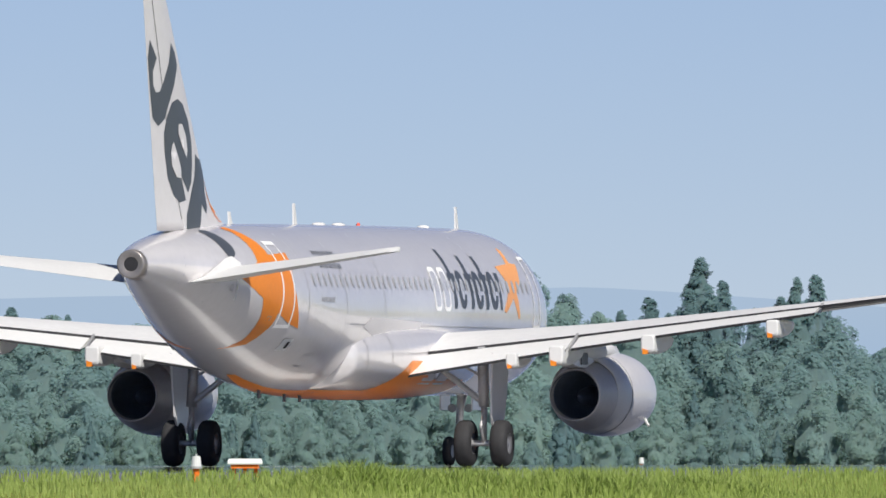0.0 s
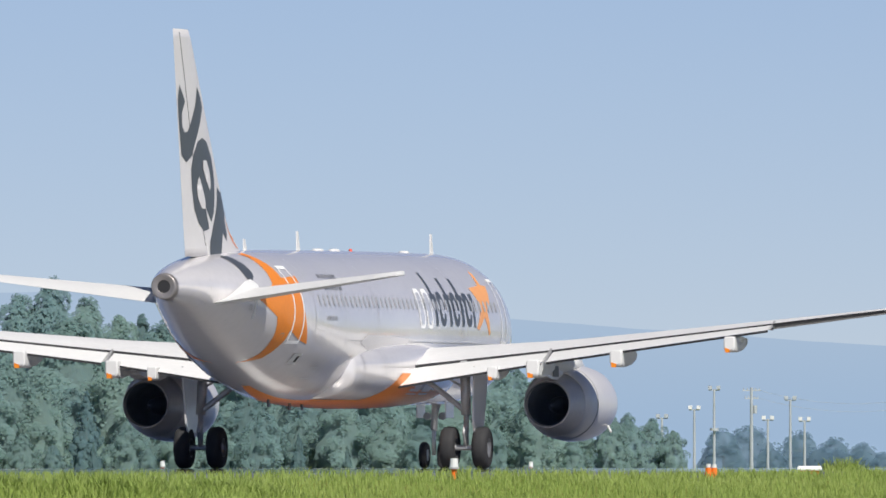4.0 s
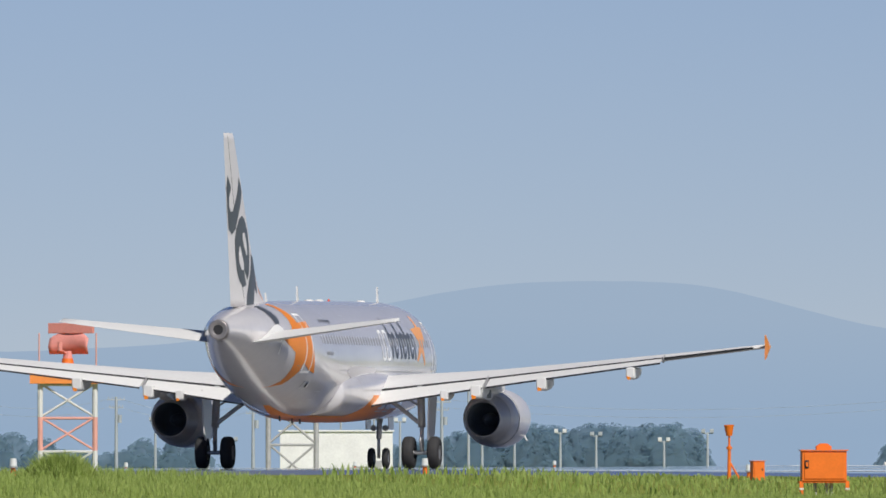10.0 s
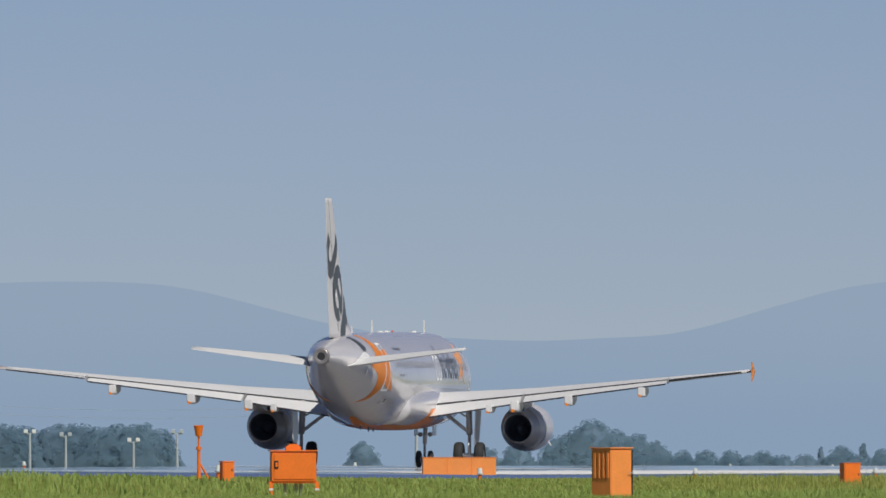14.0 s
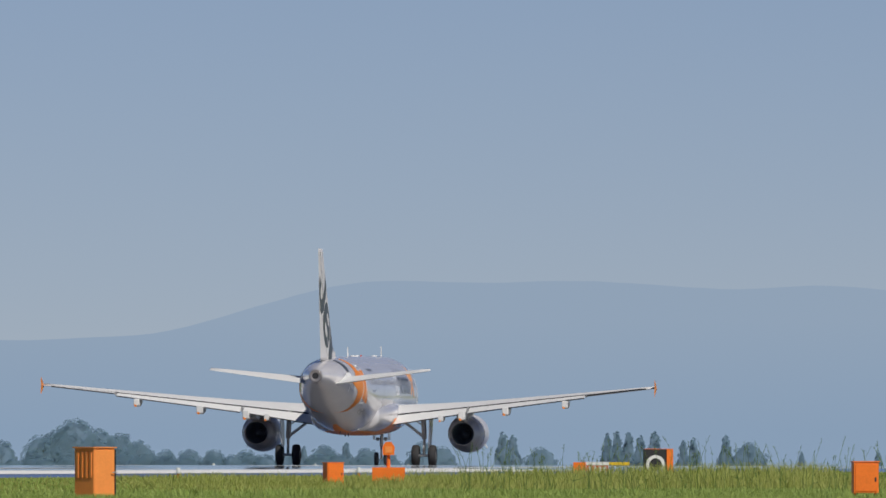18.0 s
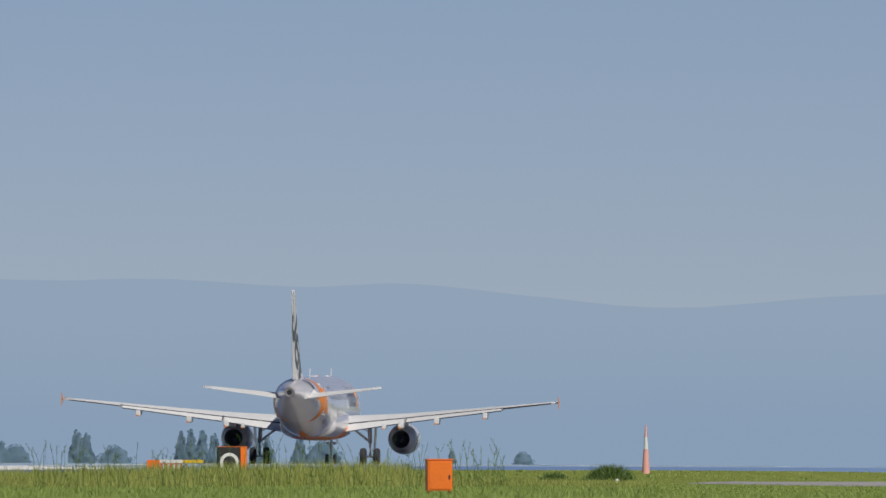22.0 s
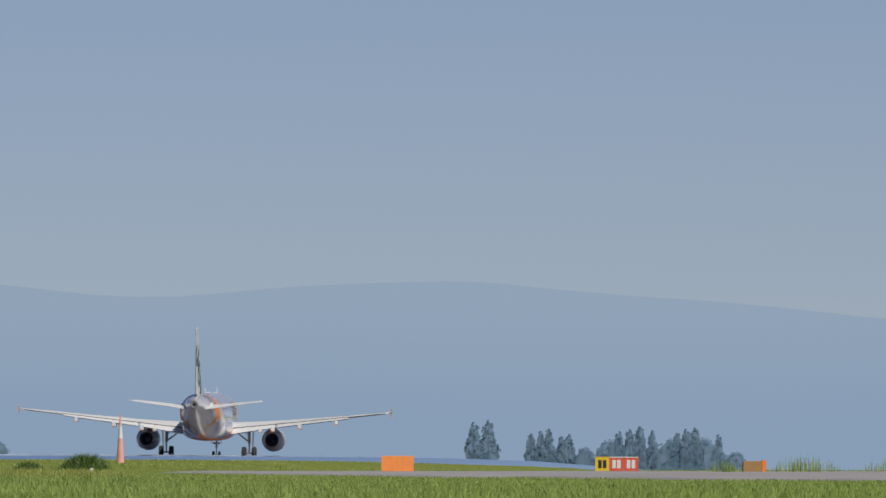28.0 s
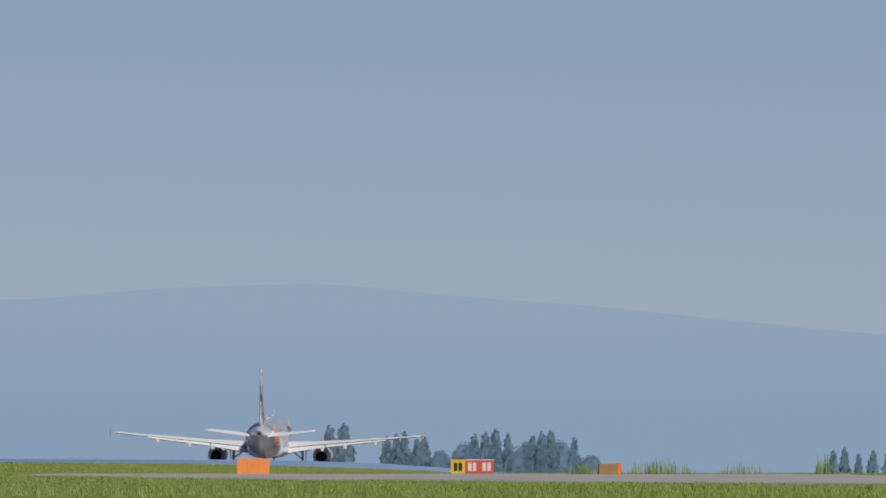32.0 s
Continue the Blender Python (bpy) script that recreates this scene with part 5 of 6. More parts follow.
h = height_to(az, r, 41)
w = r * radians(0.19)
ob = thing("equipment_building", "low white flat-roofed equipment building behind the runway", "building", stand(az, r))
walls = part("wall", box(bmesh.new(), -w, w, -3, 3, -0.4, h, 0.03), CONCRETE, ob, "white rendered wall")
part("roof", box(bmesh.new(), -w - 0.15, w + 0.15, -3.15, 3.15, h + 0.004, h + 0.16), CONCRETE, ob)
part("door", box(bmesh.new(), 3.4, 4.3, -3.04, -3.002, -0.1, 2.0), MAST, ob, "grey steel door")
van = thing("parked_car", "grey parked car before the white building", "car", stand(-10.36, 1590))
bm = rings(bmesh.new(), [[(-1.9, y, 0.35), (1.9, y, 0.35), (1.95, y, 0.8), (1.2, y, 0.95), (0.8, y, 1.4), (-1.0, y, 1.4), (-1.6, y, 0.95), (-1.95, y, 0.85)] for y in (-0.8, 0.8)])
part("body", bm, MAST, van, "grey body")
for x in (-1.2, 1.2):
    for y in (-0.75, 0.75):
        part("wheel", rod(bmesh.new(), (x, y - 0.1, 0.32), (x, y + 0.1, 0.32), 0.32, n=14), TYRE, van)

# ---- poles and lamp masts along the perimeter road ----
R_POLE = 1700
LAMPS = ((-12.948, 90), (-12.868, 88), (-12.666, 65), (-12.557, 80), (-12.49, 115), (-12.309, 62), (-12.233, 97), (-12.185, 60), (-11.067, 61), (-10.888, 70), (-10.81, 26), (-10.441, 66), (-10.329, 64), (-10.241, 60), (-10.01, 137), (-9.964, 116), (-9.855, 50), (-9.70, 40), (-9.579, 35), (-9.35, 25), (-9.203, 40))
for k, (az, el) in enumerate(LAMPS):
    h = height_to(az, R_POLE, el)
    ob = thing("flood_lamp_mast", "slim grey lamp mast with a cluster of flood lamps", "lamp post", stand(az, R_POLE), "perimeter lamp masts")
    part("mast", rod(bmesh.new(), (0, 0, -0.3), (0, 0, h), 0.16, 0.1, 8), POLE, ob)
    arm = part("crossarm", box(bmesh.new(), -0.55, 0.55, -0.06, 0.06, h - 0.15, h - 0.05), POLE, ob)
    for x in (-0.42, 0.42):
        part("lamp_head", box(bmesh.new(), x - 0.2, x + 0.2, -0.25, 0.05, h - 0.04, h + 0.34, 0.03), GLASS_LAMP if k % 2 else POLE, ob)
    if el > 110:
        part("service_ring", rod(bmesh.new(), (0, 0, h * 0.55), (0, 0, h * 0.58), 0.45, n=12), POLE, ob)
UTILITY = ((-12.364, 118), (-11.763, 105), (-11.199, 103), (-10.737, 93), (-10.10, 99), (-8.395, 105))
tops = []
for az, el in UTILITY:
    h = height_to(az, R_POLE, el)
    ob = thing("utility_pole", "grey concrete utility pole with crossarms", "pole", stand(az, R_POLE), "utility poles")
    part("pole", rod(bmesh.new(), (0, 0, -0.3), (0, 0, h), 0.2, 0.13, 8), POLE, ob)
    for k, z in enumerate((h - 0.3, h - 1.1)):
        part("crossarm", box(bmesh.new(), -0.9 + 0.2 * k, 0.9 - 0.2 * k, -0.06, 0.06, z - 0.06, z + 0.06), POLE, ob)
        for x in (-0.8, -0.4, 0.4, 0.8):
            part("insulator", rod(bmesh.new(), (x * (1 - 0.2 * k), 0, z + 0.06), (x * (1 - 0.2 * k), 0, z + 0.26), 0.05, n=6), POLE, ob)
    part("transformer", rod(bmesh.new(), (0.35, 0, h - 2.6), (0.35, 0, h - 1.8), 0.22, n=10), POLE, ob)
    x, y = bearing(az, R_POLE)
    tops.append(Vector((x, y, float(ground_z(x, y)) + h - 0.05)))
for a, b in zip(tops, tops[1:]):
    bm = bmesh.new()
    for drop in (0, 0.8):
        pts = [a.lerp(b, i / 8) - Vector((0, 0, drop + 1.2 * (1 - (i / 4 - 1) ** 2))) for i in range(9)]
        for p, q in zip(pts, pts[1:]):
            rod(bm, p, q, 0.013, n=4)
    tagged(part("power_line", bm, POLE), "thin dark overhead wires slung between utility poles", "cable")

# ---- trees ----
rng = np.random.default_rng(7)


def leaf_soup(centres, size, out, rough=0.2):
    """Small leaf sprays, a triangle each, about many points."""
    n = len(centres)
    f = out / (np.linalg.norm(out, axis=1)[:, None] + 1e-6) + rough * rng.normal(size=(n, 3))
    f /= np.linalg.norm(f, axis=1)[:, None]
    d = np.cross(f, rng.normal(size=(n, 3)))
    d /= np.linalg.norm(d, axis=1)[:, None]
    e = np.cross(f, d)
    s = size * rng.uniform(0.6, 1.4, (n, 1))
    return np.stack([centres - d * s - e * s * 0.6, centres + d * s - e * s * 0.6, centres + e * s * 1.1], 1).reshape(-1, 3)


def crown(name, leaves, material):
    """A crown of leaves with set normals, leaned upward to even out light and shade."""
    me = soup(name, leaves[0], 3, material)
    me.polygons.foreach_set("use_smooth", [True] * len(me.polygons))
    me.normals_split_custom_set_from_vertices(leaves[1].tolist())
    return me


def patches(points, outs):
    """Triangles between the points of a grid, with the way out at each."""
    tri = lambda a: np.stack([a[:-1, :-1], a[:-1, 1:], a[1:, 1:], a[:-1, :-1], a[1:, 1:], a[1:, :-1]], 2).reshape(-1, 3)
    return tri(points), tri(outs)


def pointed(t):
    return (0.19 * (1 - t) ** 0.8 + 0.004) * (0.86 + 0.14 * np.sin(19 * t))


def rounded(t):
    return 0.31 * np.sin(np.pi * (0.12 + 0.88 * t)) ** 0.7 * (1.12 - 0.3 * t)


def domed(t):
    return 0.33 * (1.001 - t ** 2.2) ** 0.55 * (0.72 + 0.28 * np.minimum(1, 5 * t))


def columnar(t):
    return 0.16 * (1.001 - t) ** 0.5 * (0.9 + 0.1 * np.sin(15 * t))


def crown_soup(profile, clumps, small, large, n, size, upright=1.25, lift=0.5, core=0.68):
    """A unit-high crown: a dark core and sprays of loose leaves gathered in boughs round it."""
    spin = rng.uniform(0, 6.28, 3)

    def hull(t, g, k=1.0):
        rad = profile(t) * k * (1 + 0.16 * np.sin(2 * g + 4 * t + spin[0]) + 0.10 * np.sin(5 * g - 9 * t + spin[1]) + 0.07 * np.sin(9 * g + 16 * t + spin[2]))
        return np.stack([rad * np.cos(g), rad * np.sin(g), 0.05 + 0.93 * t], -1)

    t, g = np.linspace(0.0, 1, clumps) ** 0.85, rng.uniform(0, 2 * np.pi, clumps)
    mid = hull(t, g, rng.uniform(0.62, 1.0, clumps))
    rad = rng.uniform(small, large, clumps) * (1.15 - (0.8 if upright > 1.3 else 0.5) * t)
    away = np.stack([np.cos(g), np.sin(g), 1.5 * t - 0.1], -1)
    away /= np.linalg.norm(away, axis=1)[:, None]
    tt, gg = np.meshgrid(np.linspace(0, 0.97, 12), np.linspace(0, 2 * np.pi, 17), indexing="ij")
    inner, inner_out = patches(hull(tt, gg, core), np.stack([np.cos(gg), np.sin(gg), 1.3 * tt + 4 * lift * lift], -1))
    pick = rng.choice(clumps, n, p=rad ** 2 / (rad ** 2).sum())
    d = rng.normal(size=(n, 3)) + 0.9 * away[pick]
    d /= np.linalg.norm(d, axis=1)[:, None]
    at = mid[pick] + d * (rad[pick] * rng.uniform(0.78, 1.12, n))[:, None] * np.array([1.0, 1.0, upright])
    p = leaf_soup(at, size, 0.6 * d + 0.4 * away[pick], 0.35)
    # lift leans the shading normals up, so the crown looks evenly lit
    q = np.repeat((1 - lift) * (0.35 * d + 0.6 * away[pick]) + np.array([0, 0, lift]) + 0.06 * rng.normal(size=(n, 3)), 3, axis=0)
    lit = np.concatenate([inner_out, q])
    return np.concatenate([inner, p]), lit / (np.linalg.norm(lit, axis=1)[:, None] + 1e-9)


def trunk_mesh(name, wide):
    bm = rod(bmesh.new(), (0, 0, -0.03), (0.005, 0, 0.5), wide, wide * 0.6, 8)
    rod(bm, (0.005, 0, 0.5), (0, 0.01, 0.9), wide * 0.6, wide * 0.15, 7)
    for k in range(5):
        g, z = k * 2.4, 0.3 + 0.1 * k
        rod(bm, (0, 0, z), (0.07 * math.cos(g), 0.07 * math.sin(g), z + 0.09), wide * 0.3, wide * 0.1, 5)
    me = bpy.data.meshes.new(name)
    bm.to_mesh(me)
    bm.free()
    me.materials.append(BARK)
    return me


TRUNK = trunk_mesh("trunk", 0.016)
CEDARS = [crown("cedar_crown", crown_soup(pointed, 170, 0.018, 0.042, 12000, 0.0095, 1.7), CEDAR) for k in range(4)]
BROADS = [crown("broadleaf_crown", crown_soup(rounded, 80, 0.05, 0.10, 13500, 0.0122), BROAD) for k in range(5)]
FAR_CEDARS = [crown("distant_crown", crown_soup(columnar, 80, 0.02, 0.045, 4500, 0.012, 1.6, 0.9, 0.86), HAZED_LEAF) for k in range(3)]
FAR_BROADS = [crown("distant_crown", crown_soup(domed, 70, 0.045, 0.09, 5000, 0.013, 1.15, 0.9, 0.86), HAZED_LEAF) for k in range(3)]


def tree(az, r, el, crowns, wide, label, group, k):
    h = max(1.2, height_to(az, r, el))
    x, y = bearing(az, r)
    ob = thing("tree", label, "tree", Matrix.LocRotScale((x, y, float(ground_z(x, y)) - 0.1), Euler((0, 0, k * 1.7)), (h * wide, h * wide, h)), group)
    t = new("trunk", TRUNK)
    c = new("crown", crowns[k % len(crowns)])
    t.parent = c.parent = ob
    return ob


TALL = ((-17.0, 235), (-16.75, 262), (-16.48, 258), (-16.29, 243), (-15.9, 225), (-15.48, 266), (-15.36, 271), (-15.15, 231), (-14.95, 258), (-14.84, 275), (-14.72, 298), (-14.61, 268), (-14.5, 240), (-14.42, 250), (-14.325, 276), (-14.26, 246), (-14.19, 290), (-14.152, 343), (-14.076, 306), (-13.97, 255), (-13.885, 276), (-13.828, 308), (-13.762, 316), (-13.71, 222))
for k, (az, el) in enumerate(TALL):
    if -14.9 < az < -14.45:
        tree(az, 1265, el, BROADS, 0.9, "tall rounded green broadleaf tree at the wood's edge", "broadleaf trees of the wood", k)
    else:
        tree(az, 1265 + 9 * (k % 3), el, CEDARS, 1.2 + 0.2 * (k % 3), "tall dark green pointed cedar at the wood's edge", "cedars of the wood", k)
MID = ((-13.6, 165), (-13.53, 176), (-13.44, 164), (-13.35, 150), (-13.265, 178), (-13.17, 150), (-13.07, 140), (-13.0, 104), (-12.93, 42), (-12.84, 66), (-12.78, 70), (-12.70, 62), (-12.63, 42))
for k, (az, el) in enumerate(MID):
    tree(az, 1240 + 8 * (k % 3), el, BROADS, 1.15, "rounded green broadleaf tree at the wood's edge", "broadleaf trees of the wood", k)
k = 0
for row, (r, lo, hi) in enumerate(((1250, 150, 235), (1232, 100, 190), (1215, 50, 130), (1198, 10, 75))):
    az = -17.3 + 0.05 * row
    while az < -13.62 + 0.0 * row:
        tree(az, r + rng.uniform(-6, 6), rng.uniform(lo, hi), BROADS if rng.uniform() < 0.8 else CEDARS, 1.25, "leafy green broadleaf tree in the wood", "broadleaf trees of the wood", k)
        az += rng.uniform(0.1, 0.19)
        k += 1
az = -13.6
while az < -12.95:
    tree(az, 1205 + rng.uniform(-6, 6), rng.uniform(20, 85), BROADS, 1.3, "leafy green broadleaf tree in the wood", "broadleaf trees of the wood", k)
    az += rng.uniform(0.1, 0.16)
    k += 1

FAR = ((-12.46, 45, 1), (-12.37, 50, 1), (-12.2, 40, 1), (-12.217, 34, 0), (-12.083, 30, 1), (-11.988, 20, 1), (-11.836, 60, 0), (-11.76, 40, 1), (-11.70, 60, 1), (-11.62, 38, 1), (-11.55, 40, 1), (-11.45, 30, 1), (-11.11, 30, 1), (-11.016, 55, 0), (-10.95, 35, 1),
       (-8.575, 25, 1), (-8.16, 15, 1), (-8.05, 25, 1), (-7.91, 35, 1), (-7.86, 44, 1), (-7.80, 62, 1), (-7.72, 46, 1), (-7.65, 38, 1), (-7.588, 25, 1), (-7.5, 10, 1), (-7.42, 10, 1))
FAR_2 = ((-7.335, 9, 1), (-7.23, 9, 1), (-7.03, 17, 0), (-6.963, 17, 1), (-6.887, 24, 0), (-6.82, 12, 1), (-6.63, 22, 1), (-6.56, 15, 1), (-6.36, 42, 0), (-6.325, 37, 0), (-6.23, 14, 1), (-6.007, 40, 0), (-5.975, 44, 0), (-5.935, 42, 0), (-5.895, 36, 0), (-5.848, 44, 0), (-5.75, 28, 0), (-5.715, 32, 0), (-5.607, 37, 0), (-5.53, 22, 1), (-5.35, 7, 0), (-5.093, 7, 0), (-4.85, 2, 1))
FAR_3 = ((-3.245, 36, 0), (-3.195, 40, 0), (-3.052, 17, 0), (-3.02, 20, 0), (-2.992, 25, 0), (-2.95, 12, 0), (-2.925, 15, 0), (-2.87, -10, 1), (-2.79, 4, 1), (-2.755, 20, 0), (-2.72, 24, 0), (-2.685, 30, 0), (-2.642, 22, 0), (-2.58, 4, 1), (-2.558, 18, 0), (-2.528, 24, 0), (-2.497, 27, 0), (-2.47, 8, 1), (-2.42, 14, 0), (-2.36, -18, 1), (-1.545, -8, 0), (-1.508, -3, 0), (-1.46, -14, 0), (-1.41, -8, 0), (-1.36, -12, 0), (-1.3, -10, 0))
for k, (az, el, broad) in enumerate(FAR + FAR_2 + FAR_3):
    tree(az, 2500 + 12 * (k % 4), el, FAR_BROADS if broad else FAR_CEDARS, 1.5 if broad else 1.35, "distant tree tinted blue for haze beyond the airfield", "distant trees", k)
k = 0
az = -10.3
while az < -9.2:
    tree(az, 2500 + rng.uniform(-15, 15), 15 + 42 * min(1, (az + 10.3) / 0.4, (-9.18 - az) / 0.1) * rng.uniform(0.8, 1), FAR_BROADS if k % 5 else FAR_CEDARS, 1.5, "distant tree tinted blue for haze in a low wood", "distant low wood", k)
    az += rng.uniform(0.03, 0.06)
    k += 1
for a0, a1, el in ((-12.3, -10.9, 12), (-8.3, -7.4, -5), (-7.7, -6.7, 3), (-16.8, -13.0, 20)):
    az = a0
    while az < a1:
        tree(az, 2300 + rng.uniform(-15, 15), el * rng.uniform(0.2, 1.2), FAR_BROADS, 1.8, "distant tree tinted blue for haze in a low wood", "distant low wood", k)
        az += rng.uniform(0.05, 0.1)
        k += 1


# ---- grass and weeds ----
def blades(x, y, height, width, lean=0.35):
    """Bent tapering blades, three triangles each."""
    n = len(x)
    z = ground_z(x, y) - 0.01
    base = np.stack([x, y, z], -1)
    g, b = rng.uniform(0, 2 * np.pi, n), rng.uniform(0, 2 * np.pi, n)
    side = np.stack([np.cos(g), np.sin(g), np.zeros(n)], -1) * (width * rng.uniform(0.6, 1.3, n))[:, None]
    bend = np.stack([np.cos(b), np.sin(b), np.zeros(n)], -1) * (height * lean * rng.uniform(0.2, 1.4, n))[:, None]
    up = np.zeros((n, 3))
    up[:, 2] = height
    mid = base + up * 0.6 + bend * 0.35
    right, left = mid + side * 0.7, mid - side * 0.7
    return np.stack([base - side, base + side, right, base - side, right, left, left, right, base + up + bend], 1).reshape(-1, 3)


def meadow(n, r0, r1, az0, az1, h0, h1, width, power=1.0):
    r = np.sqrt(rng.uniform(0, 1, n) ** power * (r1 ** 2 - r0 ** 2) + r0 ** 2)
    az = np.radians(rng.uniform(az0, az1, n))
    x, y = r * np.sin(az), r * np.cos(az)
    keep = (np.abs(x - RUN_X) > HALF + 0.6) & ~on_taxiway(x, y) & (x - RUN_X > 0)
    x, y = x[keep], y[keep]
    patch = 0.5 + 0.5 * np.sin(x * 0.8 + 2 * np.sin(y * 0.13)) * np.sin(y * 0.21 + 1.7 * np.sin(x * 0.3))
    fine = rng.uniform(0, 1, len(x))
    # blades shortened by zones to fit the camera's view
    view_trim = np.where((x - RUN_X < 52) & (y > 470) & (y < 790), 0.5, 1.0)
    view_trim = np.where((x > -0.0769 * y) & (y > 400), 0.3, view_trim)
    view_trim = np.where((x - RUN_X < 40) & (y > 850), 0.45, view_trim)
    return blades(x, y, (h0 + (h1 - h0) * (0.45 * patch + 0.55 * fine)) * view_trim, width)


grass = new("meadow_grass", soup("meadow_grass", np.concatenate([
    meadow(230000, 270, 420, -17.3, -7.0, 0.12, 0.28, 0.013),
    meadow(110000, 330, 520, -7.0, -0.9, 0.12, 0.30, 0.017),
    meadow(90000, 420, 800, -10.5, -0.9, 0.14, 0.34, 0.03),
    meadow(30000, 800, 1400, -6.5, -0.9, 0.14, 0.34, 0.05)]), 3, BLADE))
tagged(grass, "uneven green and straw-yellow meadow grass along the runway", "grass", kind="stuff")


def clump(az, r, wide, deep, tall, n, label, width=0.03, lean=0.45):
    cx, cy = bearing(az, r)
    u, v = np.clip(rng.normal(0, 0.42, n), -1, 1), np.clip(rng.normal(0, 0.42, n), -1, 1)
    a = radians(az)
    x = cx + u * wide * math.cos(a) + v * deep * math.sin(a)
    y = cy - u * wide * math.sin(a) + v * deep * math.cos(a)
    h = tall * (1 - 0.75 * np.clip(u * u + v * v, 0, 1)) * rng.uniform(0.6, 1.1, n)
    ob = new("weed_clump", soup("weed_clump", blades(x, y, h, width, lean), 3, WEED if lean > 0.2 and (tall > 0.75 or r > 700) else BLADE))
    return tagged(ob, label, "weeds", kind="stuff")


clump(-15.28, 292, 1.6, 1.5, 0.62, 2600, "rounded tuft of tall bright grass by the runway", 0.02)
clump(-15.45, 288, 1.1, 1.2, 0.40, 1200, "low tuft of bright grass by the runway", 0.02)
clump(-14.5, 300, 2.4, 1.5, 0.55, 3000, "long tuft of tall bright grass by the runway", 0.02)
clump(-14.95, 300, 2.2, 1.5, 0.45, 2000, "long tuft of bright grass by the runway", 0.02)
clump(-14.1, 310, 1.8, 1.5, 0.42, 1500, "tuft of bright grass by the runway", 0.02)
clump(-11.38, 396, 1.0, 1.0, 0.72, 3000, "dense rounded tuft of tall grass by the runway", 0.02)
clump(-12.05, 395, 0.8, 0.7, 0.5, 500, "thin tuft of tall grass by the runway", 0.02)
clump(-4.56, 790, 1.4, 1.2, 1.0, 1500, "dark clump of tall weeds in the meadow", 0.035)
clump(-4.75, 780, 1.0, 1.2, 0.7, 700, "dark clump of weeds in the meadow", 0.035)
clump(-2.13, 900, 2.6, 0.9, 1.0, 190, "sparse tuft of tall reeds by the taxiway", 0.022, 0.12)
clump(-1.85, 900, 2.0, 0.9, 0.8, 90, "sparse tuft of tall reeds by the taxiway", 0.022, 0.12)
clump(-1.575, 900, 0.8, 0.6, 1.35, 70, "sparse tuft of tall reeds by the taxiway", 0.022, 0.12)
clump(-2.4, 880, 1.0, 0.6, 0.8, 90, "sparse tuft of tall reeds by the taxiway", 0.022, 0.12)
def stalks(x, y, height):
    """Thin arching stems, each with a loose seed head."""
    tris = []
    for cx, cy, h in zip(x, y, height):
        cz, g, bow = float(ground_z(cx, cy)), rng.uniform(0, 6.28), rng.uniform(0.05, 0.4) * h
        at = lambda q: Vector((cx + bow * q * q * math.cos(g), cy + bow * q * q * math.sin(g), cz + h * q))
        for k in range(4):
            a, b, w = at(k / 4), at((k + 1) / 4), 0.0075 * (1 - 0.14 * k)
            tris += [(a.x - w, a.y, a.z), (a.x + w, a.y, a.z), (b.x + w, b.y, b.z), (a.x - w, a.y, a.z), (b.x + w, b.y, b.z), (b.x - w, b.y, b.z)]
        for k in range(9):
            p = at(rng.uniform(0.8, 1.0))
            d = Vector((rng.normal() * 0.05, rng.normal() * 0.05, rng.uniform(0.02, 0.09)))
            tris += [(p.x - 0.008, p.y, p.z), (p.x + 0.008, p.y, p.z), tuple(p + d)]
        for k in range(3):
            p = at(rng.uniform(0.15, 0.5))
            d = Vector((rng.normal() * 0.09, rng.normal() * 0.08, rng.uniform(0.05, 0.2)))
            tris += [(p.x, p.y, p.z - 0.014), (p.x, p.y, p.z + 0.014), tuple(p + d)]
    return tris


# tall seeding stalks among the grass
n = 260
r = rng.uniform(470, 640, n)
a = np.radians(rng.uniform(-6.5, -4.9, n))
x, y = r * np.sin(a), r * np.cos(a)
keep = x - RUN_X > 36
ob = new("tall_stalks", soup("tall_stalks", stalks(x[keep], y[keep], rng.uniform(0.5, 1.75, keep.sum())), 3, WEED))
tagged(ob, "thin green seeding stalks above the meadow", "weeds", kind="stuff")
n = 26000
r = rng.uniform(540, 634, n)
a = rng.uniform(-7.7, -4.4, n)
tall = np.interp(a, (-7.7, -7.0, -6.6, -6.2, -5.3, -5.05, -4.4), (0.25, 0.42, 0.8, 1.05, 1.2, 0.5, 0.4)) * rng.uniform(0.6, 1.0, n) * np.interp(r, (540, 590), (0.55, 1.0))
x, y = r * np.sin(np.radians(a)), r * np.cos(np.radians(a))
keep = np.abs(x - RUN_X) > HALF + 1.5
ob = new("tall_meadow", soup("tall_meadow", blades(x[keep], y[keep], tall[keep], 0.02, 0.3), 3, STRAW))
tagged(ob, "tall green meadow grass before the ground signs", "grass", kind="stuff")
n = 600
r = rng.uniform(400, 560, n)
a = np.radians(rng.uniform(-6.6, -4.4, n))
x, y = r * np.sin(a), r * np.cos(a)
ob = new("coarse_weeds", soup("coarse_weeds", blades(x, y, rng.uniform(0.2, 0.38, n), 0.012, 0.8), 3, WEED))
tagged(ob, "coarse dark green weeds in the meadow", "weeds", kind="stuff")


# ---- what moves ----
def roll_at(x, y, heading, pitch, bank=0.0):
    """The airliner with its main wheels on the runway at x, y; bank: degrees by which the right wing hangs."""
    slope = math.degrees(math.atan2(float(runway_z(y + 8) - runway_z(y - 8)), 16))
    return pose(x, y, float(runway_z(y)), pitch + (slope if pitch < 0.1 else 0.0), bank, heading)


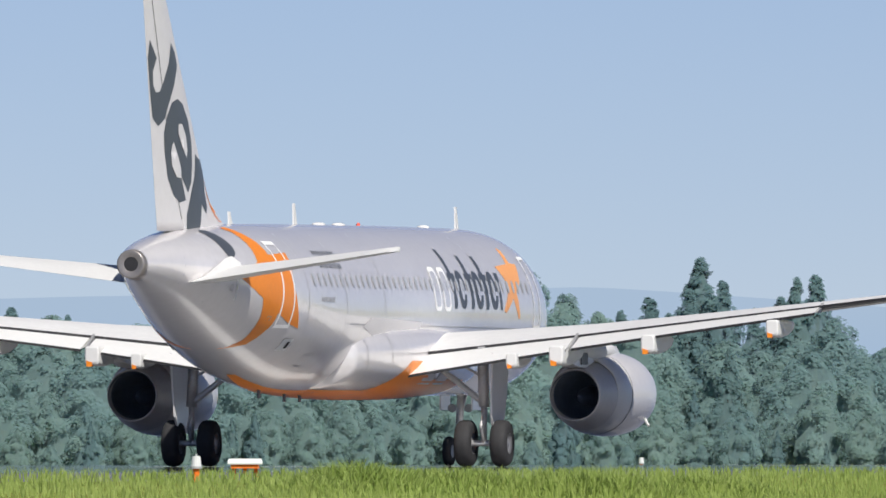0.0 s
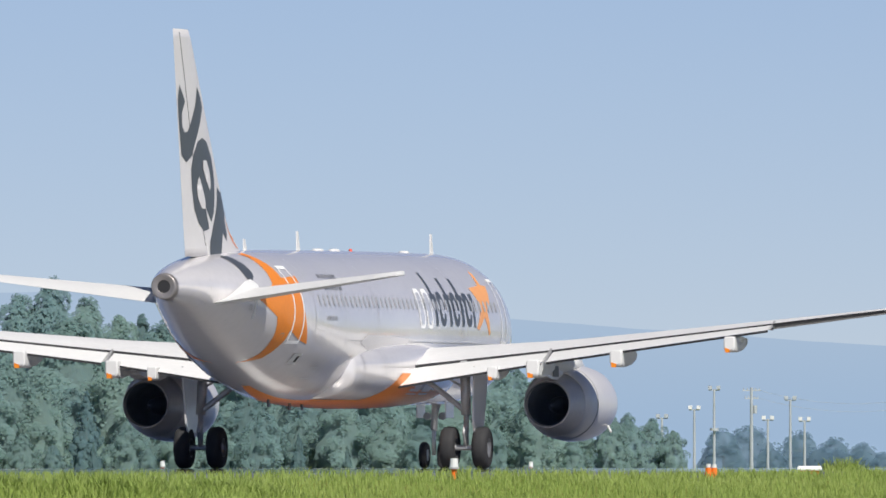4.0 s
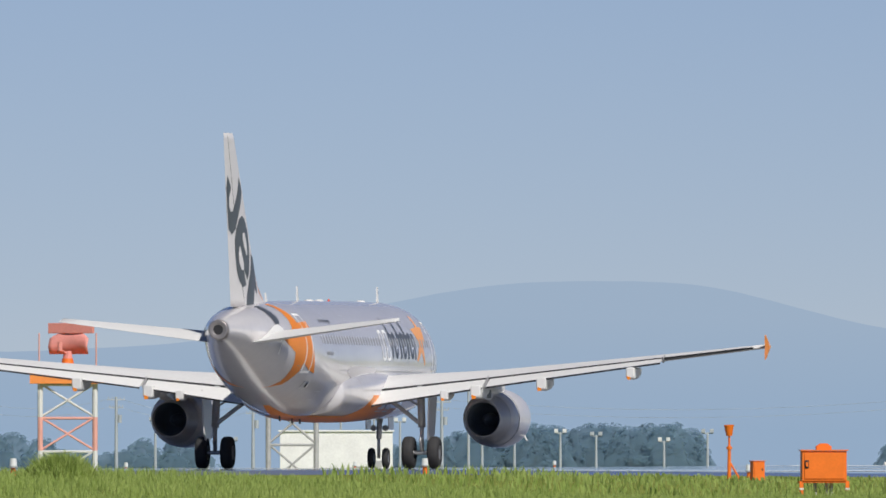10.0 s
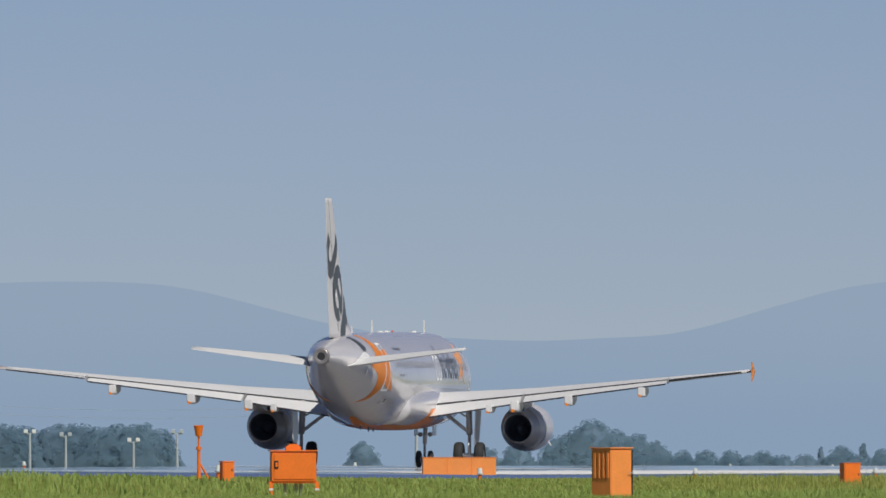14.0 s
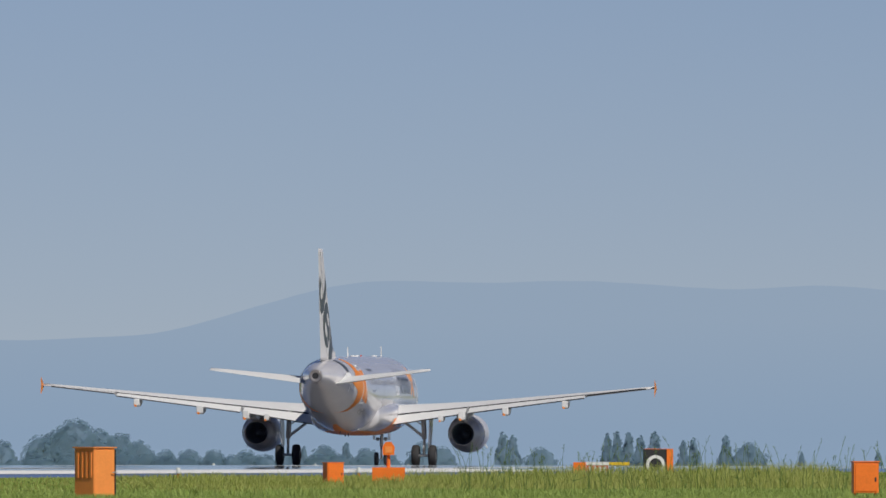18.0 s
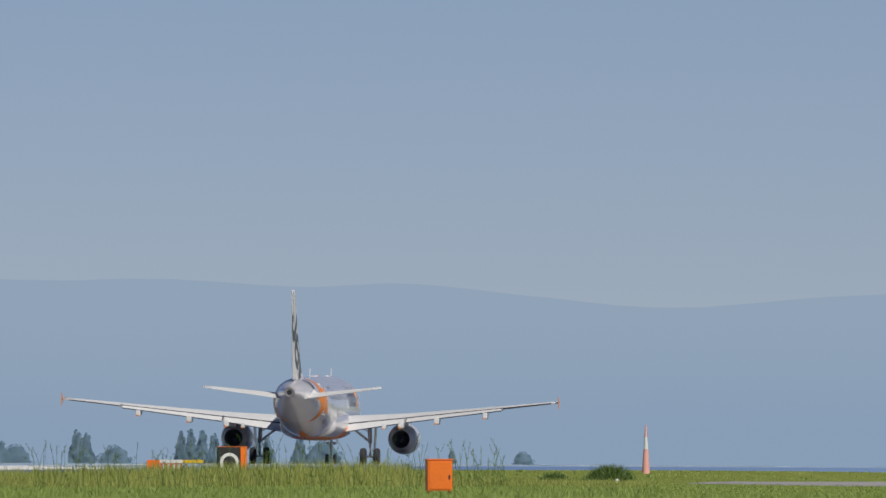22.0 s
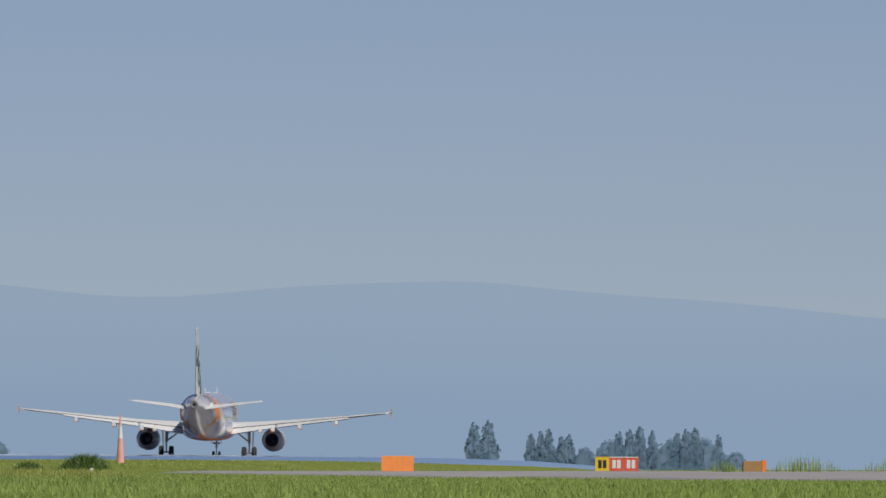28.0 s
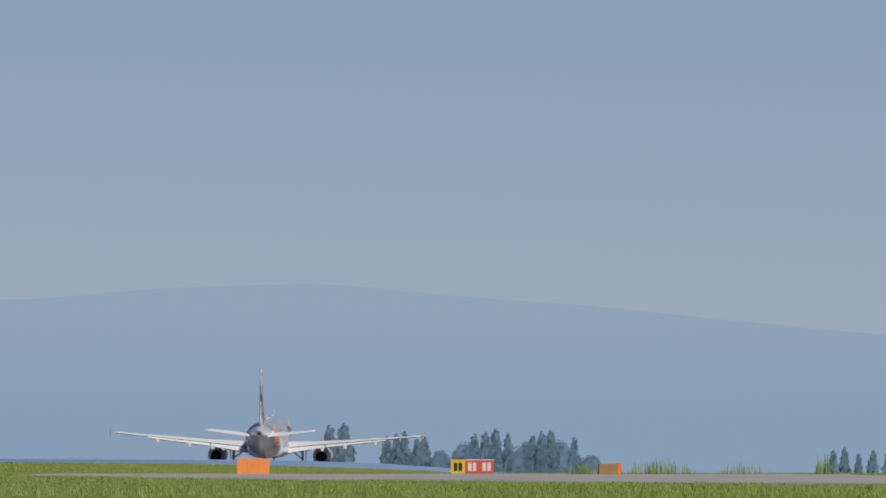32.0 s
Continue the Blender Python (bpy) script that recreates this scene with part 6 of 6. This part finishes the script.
def motions():
    rolls = [
        (0.0, roll_at(-113.07, 411.1, 0.96, 0.0)),
        (1.0, roll_at(-112.97, 419.9, 0.80, 0.0)),
        (2.0, roll_at(-112.88, 430.9, 0.71, 0.0)),
        (3.0, roll_at(-112.71, 443.9, 0.70, 0.0)),
        (4.0, roll_at(-112.54, 459.0, 0.63, 0.0)),
        (5.0, roll_at(-112.51, 476.4, 0.55, 0.0)),
        (6.0, roll_at(-112.48, 496.4, 0.47, 0.0)),
        (7.0, roll_at(-112.35, 519.0, 0.40, 0.0)),
        (8.0, roll_at(-112.21, 544.4, 0.37, 0.0)),
        (9.0, roll_at(-112.09, 572.5, 0.36, 0.0)),
        (10.0, roll_at(-111.98, 603.2, 0.36, 0.0)),
        (11.0, roll_at(-112.05, 636.5, 0.36, 0.0, 0.20)),
        (12.0, roll_at(-112.13, 672.1, 0.36, 0.0, 0.50)),
        (13.0, roll_at(-112.13, 710.1, 0.36, 0.0, 0.40)),
        (14.0, roll_at(-112.13, 750.2, 0.36, 0.0, 0.30)),
        (15.0, roll_at(-112.25, 792.5, 0.37, 0.0, 0.20)),
        (16.0, roll_at(-112.36, 837.1, 0.38, 0.0, 0.10)),
        (17.0, roll_at(-112.29, 884.0, 0.40, 0.0, 0.20)),
        (18.0, roll_at(-112.22, 933.5, 0.42, 0.0, 0.30)),
        (19.0, roll_at(-112.26, 985.5, 0.44, 0.0, 0.35)),
        (20.0, roll_at(-112.31, 1040.2, 0.46, 0.0, 0.40)),
        (21.0, roll_at(-112.44, 1097.5, 0.48, 0.0, 0.45)),
        (22.0, roll_at(-112.58, 1157.4, 0.50, 0.0, 0.50)),
        (23.0, roll_at(-112.45, 1219.4, 0.50, 0.0, 0.70)),
        (24.0, roll_at(-112.31, 1283.4, 0.50, 0.0, 0.85)),
        (25.0, roll_at(-112.22, 1348.6, 0.50, 0.0, 0.85)),
        (26.0, roll_at(-112.13, 1414.7, 0.50, 0.0, 0.80)),
        (27.0, roll_at(-112.16, 1481.3, 0.50, 0.0, 0.75)),
        (28.0, roll_at(-112.18, 1548.4, 0.50, 0.0, 0.70)),
        (29.0, roll_at(-112.08, 1616.6, 0.50, 0.0, 0.70)),
        (30.0, roll_at(-111.98, 1687.4, 0.50, 0.0, 0.80)),
        (31.0, roll_at(-111.89, 1764.3, 0.50, 0.5, 0.80)),
        (32.0, roll_at(-111.80, 1852.7, 0.50, 1.6, 0.80)),
    ]
    walk(plane, rolls)
    times = [t for t, m in rolls]
    ways = [m.translation.y - rolls[0][1].translation.y for t, m in rolls]
    for wheel, radius in WHEELS:
        x, y, z = wheel.location
        turns = int(math.degrees(ways[-1] / radius) / 84) + 1
        gone = [ways[-1] * k / turns for k in range(turns + 1)]
        walk(wheel, [(float(np.interp(d, ways, times)), pose(x, y, z, -math.degrees(d / radius))) for d in gone])
    for head, speed, first in ((radar_a, 88, -8), (radar_b, 88, 69)):
        walk(head, [(t * 0.5, head.matrix_basis @ pose(0, 0, 0, 0, 0, first + speed * t * 0.5)) for t in range(65)])


motions()
